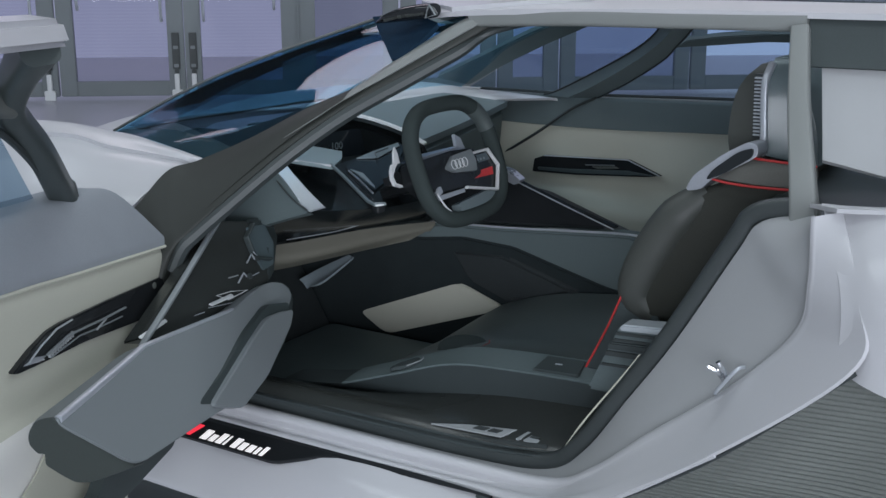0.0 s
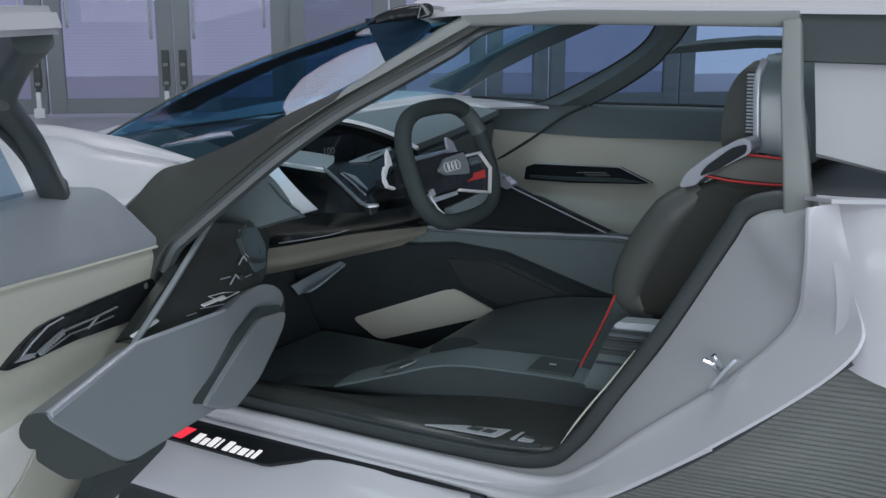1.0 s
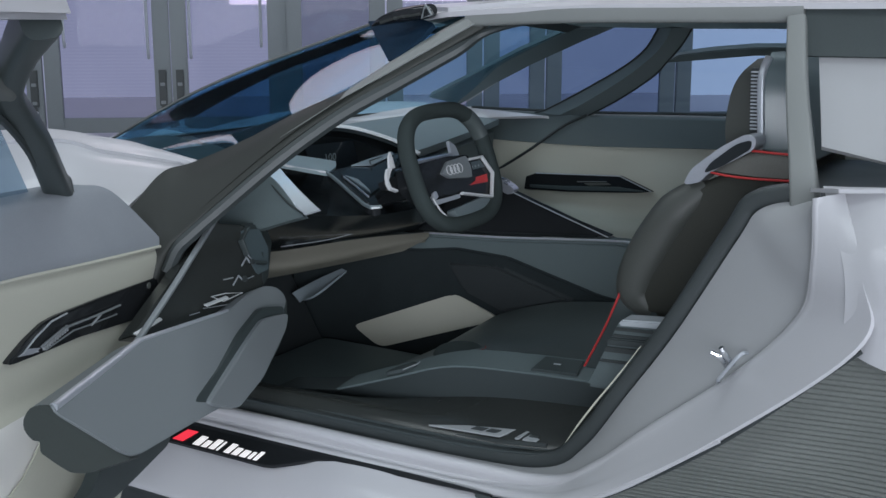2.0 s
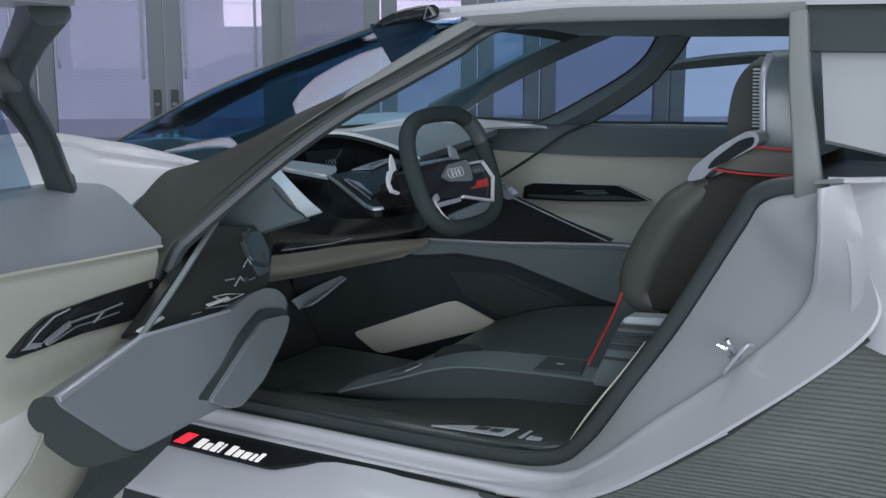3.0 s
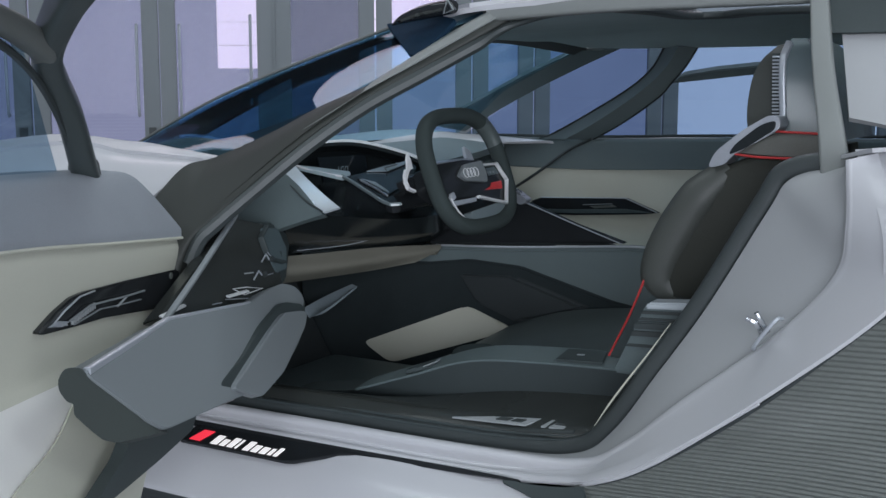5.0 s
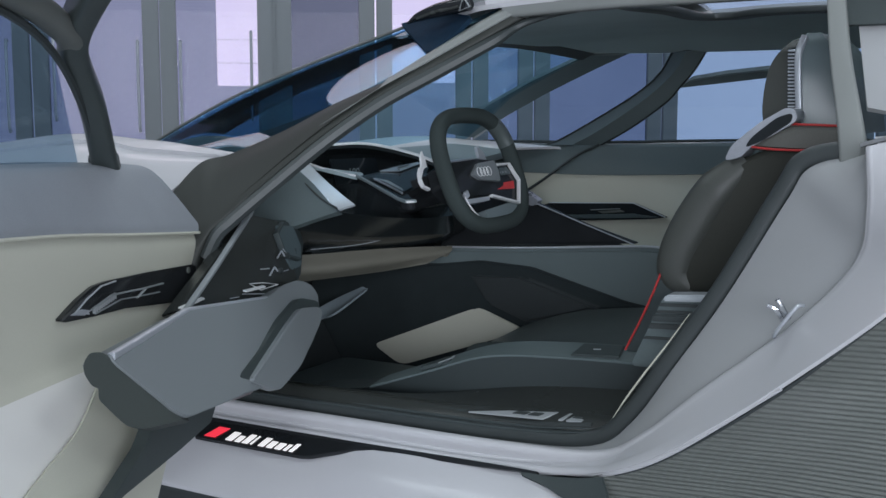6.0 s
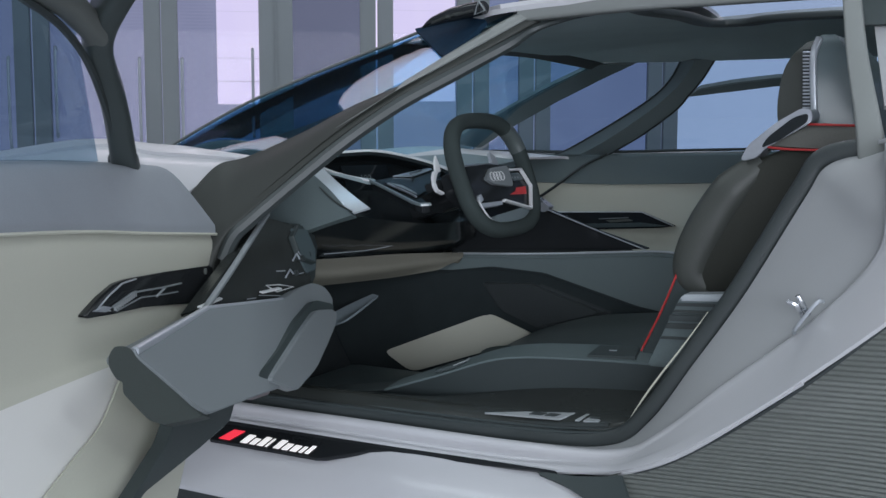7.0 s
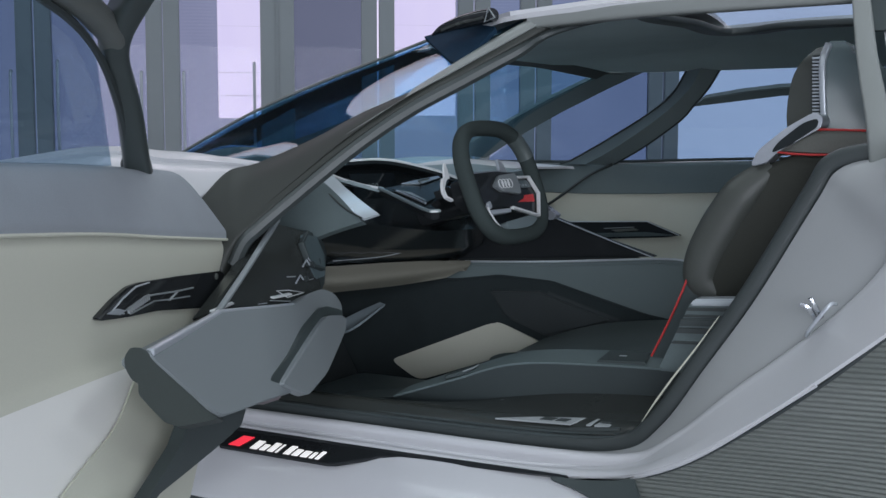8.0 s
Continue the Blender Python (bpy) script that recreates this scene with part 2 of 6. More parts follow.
def slab(poly, depth, bevel=0.003, seg=2):
    """A flat outline (3D points in one plane, roughly) pushed back by the vector depth, with rounded edges."""
    bm = bmesh.new()
    d = Vector(depth)
    a = [bm.verts.new(Vector(p)) for p in poly]
    b = [bm.verts.new(Vector(p) + d) for p in poly]
    n = len(poly)
    bm.faces.new(a)
    bm.faces.new(b[::-1])
    for i in range(n):
        bm.faces.new((a[i], b[i], b[(i + 1) % n], a[(i + 1) % n]))
    bmesh.ops.recalc_face_normals(bm, faces=bm.faces)
    if bevel:
        bmesh.ops.bevel(bm, geom=bm.edges[:], offset=bevel, segments=seg, affect="EDGES", clamp_overlap=True)
    return bm


def rounded(poly, r, n=4):
    """The outline with its corners cut to arcs of about r."""
    pts = [Vector(p) for p in poly]
    out = []
    for i, p in enumerate(pts):
        a, b = pts[i - 1] - p, pts[(i + 1) % len(pts)] - p
        k = min(r, a.length * 0.45, b.length * 0.45)
        s, e = p + a.normalized() * k, p + b.normalized() * k
        for j in range(n + 1):
            u = j / n
            out.append((1 - u) ** 2 * s + 2 * u * (1 - u) * p + u * u * e)
    return out


def box(lo, hi, bevel=0.004, seg=2):
    (x0, y0, z0), (x1, y1, z1) = lo, hi
    return slab([(x0, y0, z0), (x1, y0, z0), (x1, y1, z0), (x0, y1, z0)], (0, 0, z1 - z0), bevel, seg)


def sweep(path, section, up=(0, 0, 1), n=40, closed=False, curved=True, scales=None):
    """A section (points across, up) carried along a path; scales: its size from start to end."""
    pts = spline(path + path[:1] if closed else path, n + 1 if closed else n) if curved else [Vector(p) for p in path]
    if closed and curved:
        pts = pts[:-1]
    m = len(pts)
    up = Vector(up)
    bm = bmesh.new()
    rings = []
    for i, p in enumerate(pts):
        a, b = (pts[i - 1], pts[(i + 1) % m]) if closed else (pts[max(0, i - 1)], pts[min(m - 1, i + 1)])
        t = (b - a).normalized()
        side = t.cross(up).normalized()
        u = side.cross(t).normalized()
        k = 1.0
        if scales:
            s = i / (m - 1) * (len(scales) - 1)
            j = min(int(s), len(scales) - 2)
            k = scales[j] + (scales[j + 1] - scales[j]) * (s - j)
        rings.append([bm.verts.new(p + (side * x + u * y) * k) for x, y in section])
    q = len(section)
    for i in range(m if closed else m - 1):
        r, s = rings[i], rings[(i + 1) % m]
        for j in range(q):
            bm.faces.new((r[j], r[(j + 1) % q], s[(j + 1) % q], s[j]))
    if not closed:
        bm.faces.new(rings[0][::-1])
        bm.faces.new(rings[-1])
    return bm


def circle(r, n=10, squash=1.0):
    return [(r * math.cos(2 * math.pi * i / n), squash * r * math.sin(2 * math.pi * i / n)) for i in range(n)]


def bar(w, h, r=None, n=3):
    """A rectangular section w by h with rounded corners."""
    r = r if r is not None else min(w, h) * 0.25
    pts = []
    for cx, cy, a in ((w / 2 - r, h / 2 - r, 0), (-w / 2 + r, h / 2 - r, 90), (-w / 2 + r, -h / 2 + r, 180), (w / 2 - r, -h / 2 + r, 270)):
        for k in range(n + 1):
            t = radians(a + 90 * k / n)
            pts.append((cx + r * math.cos(t), cy + r * math.sin(t)))
    return pts


def loft(sections, cap=True, curved=True, n=None):
    """Closed outlines of equal count joined one after another."""
    k = len(sections[0])
    cols = [[s[i] for s in sections] for i in range(k)]
    if curved and len(sections) > 2:
        n = n or 5 * (len(sections) - 1) + 1
        cols = [spline(c, n) for c in cols]
        sections = [[c[j] for c in cols] for j in range(n)]
    bm = bmesh.new()
    rings = [[bm.verts.new(Vector(p)) for p in s] for s in sections]
    for r, s in zip(rings, rings[1:]):
        for j in range(k):
            bm.faces.new((r[j], r[(j + 1) % k], s[(j + 1) % k], s[j]))
    if cap:
        bm.faces.new(rings[0][::-1])
        bm.faces.new(rings[-1])
    return bm


def merge(*bms):
    out = bmesh.new()
    for b in bms:
        me = bpy.data.meshes.new("tmp")
        b.to_mesh(me)
        b.free()
        out.from_mesh(me)
        bpy.data.meshes.remove(me)
    return out


# ---------------------------------------------------------------- the hall
WALL_TURN = radians(38)
AL, AH = Vector((math.cos(WALL_TURN), math.sin(WALL_TURN), 0)), Vector((-math.sin(WALL_TURN), math.cos(WALL_TURN), 0))


def hall(a, b, z):
    """A place in the hall: a along the glass wall, b towards it, z up."""
    return AL * a + AH * b + Vector((0, 0, z))


def hall_box(a0, a1, b0, b1, z0, z1, bevel=0.0):
    return slab([hall(a0, b0, z0), hall(a1, b0, z0), hall(a1, b1, z0), hall(a0, b1, z0)], (0, 0, z1 - z0), bevel)


WALL_B = 10.9
tagged(part("floor", hall_box(-14, 14, -9, WALL_B + 6, -0.2, 0), FLOOR), "pale polished concrete hall floor", "floor", kind="structure")
tagged(part("ceiling", hall_box(-14, 14, -9, WALL_B + 0.2, 9.4, 9.6), DARKWALL), "unseen hall ceiling, darkened for the windscreen reflection", "ceiling", kind="structure")
# Unseen bars that go with the added fill light.
tagged(part("window_3", merge(*[hall_box(a, a + 0.08, -9.0, -8.9, 0.2, 3.6, 0.004) for a in (-6.1, -4.0, -2.0, 0.0, 2.0, 4.0, 6.0)]), FRAME), "grey steel bars, unseen, added behind the fill light", "window", kind="structure")
tagged(part("wall_back", hall_box(-14, 14, -9.2, -9, 0, 9.4), DIM), "plain grey plaster wall", "wall", kind="structure")
tagged(part("wall_west", hall_box(-14.2, -14, -9, WALL_B, 0, 9.4), DIM), "plain grey plaster wall", "wall", kind="structure")
tagged(part("wall_east", hall_box(14, 14.2, -9, WALL_B, 0, 9.4), DIM), "plain grey plaster wall", "wall", kind="structure")
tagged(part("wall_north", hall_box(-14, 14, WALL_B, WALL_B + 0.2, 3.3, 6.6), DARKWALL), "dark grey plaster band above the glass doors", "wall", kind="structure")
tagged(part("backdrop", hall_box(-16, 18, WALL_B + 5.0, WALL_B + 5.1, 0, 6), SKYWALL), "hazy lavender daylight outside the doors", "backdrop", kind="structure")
# Unseen glow, sized so its reflection falls on the near windscreen.
tagged(part("window_4", hall_box(-4.75, 14, WALL_B + 0.02, WALL_B + 0.04, 6.6, 8.0), REFLECTGLOW), "bright clerestory glazing above the doors", "window", kind="structure")
tagged(part("wall_top", merge(hall_box(-14, -4.75, WALL_B, WALL_B + 0.2, 6.6, 9.4), hall_box(-4.75, 14, WALL_B, WALL_B + 0.2, 8.0, 9.4)), DARKWALL), "unseen wall beside the glowing panel, darkened for the windscreen reflection", "wall", kind="structure")
# Boards and wall give off their own glow in place of daylight.
bright = new("outside_facade")
tagged(bright, "bright white boarded facade outside the glass doors", "building", kind="structure")
for a0, a1, z0, z1 in ((-1.05, -0.35, 1.25, 5.5), (1.05, 2.2, 1.3, 5.5), (-4.6, -4.0, 1.2, 5.5)):
    k = 0
    z = z0
    while z < z1:
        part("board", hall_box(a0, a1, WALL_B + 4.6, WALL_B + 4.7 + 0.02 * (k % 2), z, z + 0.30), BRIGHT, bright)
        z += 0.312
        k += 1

part("lower_wall", hall_box(5.3, 11.0, WALL_B + 4.5, WALL_B + 4.6, 0, 5.5), PALEWALL, bright, "pale wall, daylight on it put in as glow")

# glass doors along the wall: stile positions, each leaf with frame, pane, handle and bolts
leaf_no = 0


def leaf(a0, a1, hinge_right, pane_mat, pulls=True):
    """One glazed door leaf between a0 and a1."""
    global leaf_no
    leaf_no += 1
    w, top = 0.15, 3.0
    d = part("door_%d" % leaf_no, merge(hall_box(a0, a0 + w, WALL_B - 0.03, WALL_B + 0.03, 0.03, top, 0.006), hall_box(a1 - w, a1, WALL_B - 0.03, WALL_B + 0.03, 0.03, top, 0.006),
                                        hall_box(a0 + w, a1 - w, WALL_B - 0.026, WALL_B + 0.026, 0.03, 0.17, 0.006), hall_box(a0 + w, a1 - w, WALL_B - 0.026, WALL_B + 0.026, top - 0.12, top, 0.006)), FRAME)
    tagged(d, "tall glazed door leaf in a grey metal frame", "door", kind="structure")
    part("pane", hall_box(a0 + w, a1 - w, WALL_B - 0.004, WALL_B + 0.004, 0.17, top - 0.12), pane_mat, d)
    side = a1 - w / 2 if hinge_right else a0 + w / 2
    if not pulls:
        return d
    part("bolt", merge(hall_box(side - 0.035, side + 0.035, WALL_B - 0.055, WALL_B - 0.03, 0.28, 0.62, 0.004), hall_box(side - 0.02, side + 0.02, WALL_B - 0.062, WALL_B - 0.05, 0.24, 0.28, 0.004)), RUBBER, d)
    part("bolt_foot", merge(hall_box(side - 0.022, side + 0.022, WALL_B - 0.075, WALL_B - 0.03, 0.06, 0.24, 0.006), hall_box(side - 0.05, side + 0.05, WALL_B - 0.085, WALL_B - 0.03, 0.0, 0.09, 0.006)), BRIGHTLINE, d, "pale floor bolt of the door")
    for z in (0.30, 0.47):
        part("bolt_screw", hall_box(side - 0.022, side + 0.022, WALL_B - 0.07, WALL_B - 0.052, z, z + 0.03, 0.003), SHELL, d)
    hx = a0 + w + 0.06 if hinge_right else a1 - w - 0.06
    part("pull_handle", sweep([hall(hx, WALL_B - 0.03, 0.86), hall(hx, WALL_B - 0.09, 0.90), hall(hx, WALL_B - 0.09, 1.6), hall(hx, WALL_B - 0.03, 1.64)], circle(0.014, 8), up=tuple(AL), n=16), SILVER, d)
    hx = a1 - w - 0.04 if hinge_right else a0 + w + 0.04
    part("pull_handle", sweep([hall(hx, WALL_B - 0.03, 0.74), hall(hx, WALL_B - 0.09, 0.80), hall(hx, WALL_B - 0.09, 1.5), hall(hx, WALL_B - 0.03, 1.56)], circle(0.014, 8), up=tuple(AL), n=16), SILVER, d)
    return d


for a0, a1, hinge_right, pane_mat, pulls in ((-4.75, -3.68, False, PANE, True), (-3.66, -2.49, True, PANE, True), (-2.47, -1.315, True, PANE, True), (-1.305, -0.25, False, PANE, True), (-0.23, 0.715, True, GREYPANE, False),
                                             (0.735, 1.66, False, PANE, False), (1.68, 2.28, True, BLUEPANE, False), (2.30, 3.60, True, BLUEPANE, False), (3.62, 5.9, False, PANE, False), (5.94, 7.0, True, PANE, False), (7.02, 8.1, False, PANE, False)):
    leaf(a0, a1, hinge_right, pane_mat, pulls)
tagged(part("mullion", hall_box(-0.252, -0.228, WALL_B - 0.06, WALL_B + 0.06, 0, 3.3, 0.004), FRAME), "grey steel mullion between doors", "mullion", kind="structure")
tagged(part("transom", hall_box(-14, 14, WALL_B - 0.06, WALL_B + 0.1, 3.02, 3.3, 0.004), FRAME), "grey steel transom over the glass doors", "transom", kind="structure")
tagged(part("window_1", hall_box(-14, -4.77, WALL_B - 0.01, WALL_B + 0.01, 0, 3.02), PANE), "fixed lavender glazing beside the doors", "window", kind="structure")
tagged(part("window_2", hall_box(8.12, 14, WALL_B - 0.01, WALL_B + 0.01, 0, 3.02), PANE), "fixed lavender glazing beside the doors", "window", kind="structure")

# ---------------------------------------------------------------- the car: outer body
car = new("concept_car")
tagged(car, "low pale grey concept sports car, driver door open", "car")
CY = 2.46


def mirrored(p):
    return (p[0], 2 * CY - p[1], p[2])


# sill, door jamb and rear shoulder: one pressed surface between the door seal and the outer edge
seal_line = [(-1.95, 1.70, 0.31), (-1.40, 1.695, 0.318), (-1.0, 1.69, 0.328), (-0.83, 1.69, 0.345), (-0.755, 1.69, 0.40), (-0.68, 1.69, 0.51), (-0.598, 1.69, 0.635), (-0.505, 1.69, 0.80), (-0.470, 1.688, 0.852), (-0.39, 1.685, 0.872)]
ridge_line = [(-1.95, 1.670, 0.315), (-1.40, 1.666, 0.324), (-1.0, 1.661, 0.331), (-0.80, 1.645, 0.350), (-0.705, 1.62, 0.408), (-0.61, 1.60, 0.495), (-0.47, 1.585, 0.615), (-0.38, 1.575, 0.72), (-0.365, 1.57, 0.80), (-0.375, 1.60, 0.89)]
band_line = [(-1.95, 1.638, 0.284), (-1.40, 1.634, 0.290), (-1.0, 1.630, 0.297), (-0.82, 1.595, 0.325), (-0.735, 1.56, 0.354), (-0.633, 1.53, 0.412), (-0.46, 1.485, 0.545), (-0.275, 1.470, 0.717), (-0.283, 1.512, 0.80), (-0.335, 1.605, 0.898)]


def between(a, b, k, dy=0.0, dz=0.0):
    return [tuple(Vector(p).lerp(Vector(q), k) + Vector((0, dy, dz))) for p, q in zip(a, b)]


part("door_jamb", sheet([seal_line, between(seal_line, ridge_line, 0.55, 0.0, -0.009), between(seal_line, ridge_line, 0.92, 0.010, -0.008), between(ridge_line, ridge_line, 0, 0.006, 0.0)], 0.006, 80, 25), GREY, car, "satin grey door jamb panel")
def grooved(k, dy, dz):
    """A line of the sill's pressing: its grooves are deep along the sill and fade out up the shoulder."""
    fade = (1, 1, 1, 0.7, 0.35, 0.12, 0, 0, 0, 0)
    return [tuple(Vector(p).lerp(Vector(q), k) + Vector((0, dy * f, dz * f))) for p, q, f in zip(ridge_line, band_line, fade)]


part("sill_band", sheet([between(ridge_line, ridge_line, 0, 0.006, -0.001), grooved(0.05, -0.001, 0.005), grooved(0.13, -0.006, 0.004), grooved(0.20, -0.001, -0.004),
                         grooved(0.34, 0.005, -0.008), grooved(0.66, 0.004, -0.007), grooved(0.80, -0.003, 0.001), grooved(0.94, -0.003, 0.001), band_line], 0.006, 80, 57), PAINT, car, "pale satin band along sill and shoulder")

part("ridge_bead", sweep([(x, y - 0.001, z) for x, y, z in ridge_line], circle(0.0042, 8), n=110, up=(0, 1, 0)), PAINT, car, "crisp pressed edge between jamb and band")
part("band_bead", sweep([(x, y - 0.001, z) for x, y, z in band_line[2:7]], circle(0.0042, 8), n=80, up=(0, 1, 0), scales=[0.3, 0.8, 1, 1, 0.6]), PAINT, car, "crisp lower edge of the band")

# lower rocker below the black strip
part("rocker", sheet([[(-2.2, 1.633, 0.279), (-1.5, 1.630, 0.284), (-1.04, 1.627, 0.293), (-0.90, 1.606, 0.297), (-0.77, 1.562, 0.288)],
                      [(-2.2, 1.583, 0.240), (-1.5, 1.580, 0.245), (-1.02, 1.572, 0.256), (-0.86, 1.556, 0.266), (-0.74, 1.538, 0.266)],
                      [(-2.2, 1.530, 0.186), (-1.5, 1.527, 0.188), (-1.1, 1.522, 0.192), (-0.86, 1.516, 0.203), (-0.72, 1.520, 0.228)],
                      [(-2.2, 1.524, 0.176), (-1.5, 1.521, 0.178), (-1.1, 1.516, 0.182), (-0.86, 1.511, 0.194), (-0.72, 1.517, 0.220)]], 0.008, 30), PAINT, car, "white satin rocker panel")
part("rocker_underside", sheet([[(-2.2, 1.532, 0.178), (-1.5, 1.529, 0.180), (-1.1, 1.524, 0.184), (-0.86, 1.519, 0.196), (-0.72, 1.524, 0.222)],
                                [(-2.2, 1.530, 0.160), (-1.5, 1.527, 0.162), (-1.1, 1.522, 0.168), (-0.90, 1.517, 0.182), (-0.76, 1.523, 0.212)],
                                [(-2.2, 1.58, 0.08), (-1.5, 1.58, 0.08), (-1.1, 1.57, 0.11), (-0.89, 1.56, 0.15), (-0.68, 1.56, 0.20)]], 0.006, 30), RUBBER, car, "black tucked-in underside of the rocker")
strip = part("sill_strip", sheet([[(-2.1, 1.640, 0.286), (-1.4, 1.636, 0.292), (-1.1, 1.634, 0.298), (-0.90, 1.611, 0.3095)],
                                  [(-2.1, 1.630, 0.276), (-1.4, 1.627, 0.282), (-1.1, 1.627, 0.289), (-0.90, 1.609, 0.306)]], 0.010, 30), BLACK, car, "gloss black strip along the sill")
part("sill_fairing", sheet([[(-0.93, 1.609, 0.3035), (-0.87, 1.595, 0.310), (-0.81, 1.577, 0.323), (-0.76, 1.560, 0.340)],
                           [(-0.93, 1.604, 0.300), (-0.87, 1.580, 0.296), (-0.81, 1.550, 0.288), (-0.72, 1.524, 0.280)]], 0.006, 30), DARKTRIM, car, "smooth dark fairing behind the sill")
SX, SU = Vector((1, -0.012, 0.010)).normalized(), Vector((0, 0.92, 0.39)).normalized()


def on_plate(x, h, out=0.0):
    """On the sloping badge plate: x along the sill, h up the plate."""
    return tuple(Vector((-1.668, 1.555, 0.2605)) + SX * x + SU * h + Vector((0, -0.39, 0.92)) * out)


part("badge_plate", slab([on_plate(0.0, 0.082), on_plate(-0.004, 0.022), on_plate(0.272, 0.022), on_plate(0.292, 0.026), on_plate(0.312, 0.036), on_plate(0.345, 0.053), on_plate(0.372, 0.067), on_plate(0.41, 0.076), on_plate(0.47, 0.081)], (0, 0.003, -0.008), 0.001), BLACK, strip, "gloss black badge plate")
part("red_mark", slab([on_plate(0.018, 0.028, 0.002), on_plate(0.047, 0.028, 0.002), on_plate(0.063, 0.061, 0.002), on_plate(0.034, 0.061, 0.002)], (0, 0.0003, -0.001), 0), REDLIGHT, strip, "lit red slanted mark")
x0 = 0.0755
for width, height, gap in ((0.0165, 0.024, 0.004), (0.0125, 0.017, 0.004), (0.0135, 0.025, 0.004), (0.004, 0.024, 0.010), (0.0135, 0.024, 0.004), (0.0135, 0.018, 0.004), (0.0145, 0.017, 0.004), (0.0075, 0.017, 0.004), (0.0085, 0.022, 0.0)):
    width, height, gap = width * 1.08, height * 1.12, gap * 1.62
    lean = height * 0.2
    part("lettering_bar", slab([on_plate(x0, 0.027, 0.002), on_plate(x0 + width, 0.027, 0.002), on_plate(x0 + width + lean, 0.027 + height, 0.002), on_plate(x0 + lean, 0.027 + height, 0.002)], (0, 0.0003, -0.001), 0), WHITELIGHT, strip, "lit white bar of lettering")
    x0 += width + gap

# rear wing
part("rear_wing", sheet([[(-0.37, 1.640, 0.900), (-0.25, 1.588, 0.913), (0.0, 1.56, 0.93), (0.5, 1.55, 0.95), (1.2, 1.58, 0.95)],
                         [(-0.31, 1.530, 0.800), (-0.22, 1.488, 0.806), (0.0, 1.45, 0.83), (0.5, 1.44, 0.84), (1.2, 1.46, 0.84)],
                         [(-0.30, 1.505, 0.705), (-0.22, 1.464, 0.690), (0.0, 1.43, 0.66), (0.5, 1.42, 0.60), (1.2, 1.44, 0.58)]], 0.008, 40), PAINT, car, "white satin rear wing")
part("shoulder_deck", sheet([[(-0.40, 1.675, 0.888), (0.0, 1.70, 0.90), (1.2, 1.75, 0.90)],
                             [(-0.34, 1.58, 0.904), (0.0, 1.56, 0.929), (1.2, 1.58, 0.949)]], 0.006, 20), PAINT, car, "white satin shoulder")
part("deck_gap", slab([(-0.36, 1.69, 0.862), (1.2, 1.74, 0.88), (1.2, 2.3, 0.88), (-0.52, 2.3, 0.862), (-0.50, 1.80, 0.862)], (0, 0, -0.02), 0), RUBBER, car, "black recess behind the shoulder")


def carbon_start(z):
    """Where the ribbed panel begins along the car, by height."""
    pts = [(0.10, -0.66), (0.262, -0.76), (0.300, -0.825), (0.325, -0.80), (0.354, -0.735), (0.412, -0.633), (0.545, -0.46), (0.717, -0.275)]
    for (z0, x0), (z1, x1) in zip(pts, pts[1:]):
        if z <= z1:
            return x0 + (x1 - x0) * (z - z0) / (z1 - z0)
    return pts[-1][1]


bm = bmesh.new()
step, rows = 0.0086, []
for k in range(72):
    z = 0.10 + step * k
    for q in range(6):
        zz = min(z + step * q / 6, 0.72)
        dy = -0.0016 * (1 + math.cos(2 * math.pi * q / 6))
        x0 = carbon_start(zz)
        x1 = 1.2 if zz < 0.58 else max(x0 + 0.02, 1.2 - (zz - 0.58) / 0.137 * 1.45)
        y = 1.575 - 0.30 * (max(zz, 0.33) - 0.33) + 0.16 * max(0.0, zz - 0.48) + dy
        line = [x0 - 0.004 + (x1 - x0) * u for u in (0, 0.06, 0.12, 0.25, 0.5, 1)]
        rows.append([bm.verts.new((x, y + 0.16 * min(0.25, x - x0), zz)) for x in line])
for r, s in zip(rows, rows[1:]):
    for i in range(5):
        bm.faces.new((r[i], r[i + 1], s[i + 1], s[i]))
part("ribbed_side_panel", bm, CARBON, car, "dark grey side panel with fine horizontal ribs", smooth=25)
part("panel_lip", sweep([(x, y + 0.012, z - 0.006) for x, y, z in band_line[3:8]], bar(0.006, 0.008, 0.002), n=40, up=(0, 1, 0)), RUBBER, car, "black gap along the ribbed panel")

# striker on the jamb
striker = part("door_striker", sweep([(-0.497, 1.585, 0.600), (-0.49, 1.572, 0.612), (-0.463, 1.572, 0.650), (-0.455, 1.585, 0.652)], circle(0.0030, 8), up=(0, 1, 0), n=16), SILVER, car, "dull metal door striker")
part("striker_finger", sweep([(-0.484, 1.585, 0.625), (-0.490, 1.565, 0.645), (-0.503, 1.56, 0.652)], circle(0.0044, 8), up=(0, 1, 0), n=10), CHROME, striker)
part("striker_finger", sweep([(-0.476, 1.585, 0.630), (-0.482, 1.565, 0.650), (-0.488, 1.56, 0.662)], circle(0.0042, 8), up=(0, 1, 0), n=10), CHROME, striker)

# pillars, rails and roof
part("rear_pillar", sweep([(-0.408, 1.69, 0.86), (-0.423, 1.71, 0.93), (-0.453, 1.775, 1.03), (-0.479, 1.85, 1.140)], bar(0.034, 0.03, 0.005), up=(0, -1, 0.6), n=14, scales=[1.3, 1.1, 0.95, 0.85]), RAILGREY, car, "satin grey pillar behind the door opening")
part("roof_rail", sweep([(-1.12, 1.905, 1.138), (-0.9, 1.885, 1.146), (-0.7, 1.876, 1.148), (-0.47, 1.868, 1.149)], bar(0.035, 0.030, 0.008), n=30), RAILGREY, car, "satin grey roof rail over the door opening")
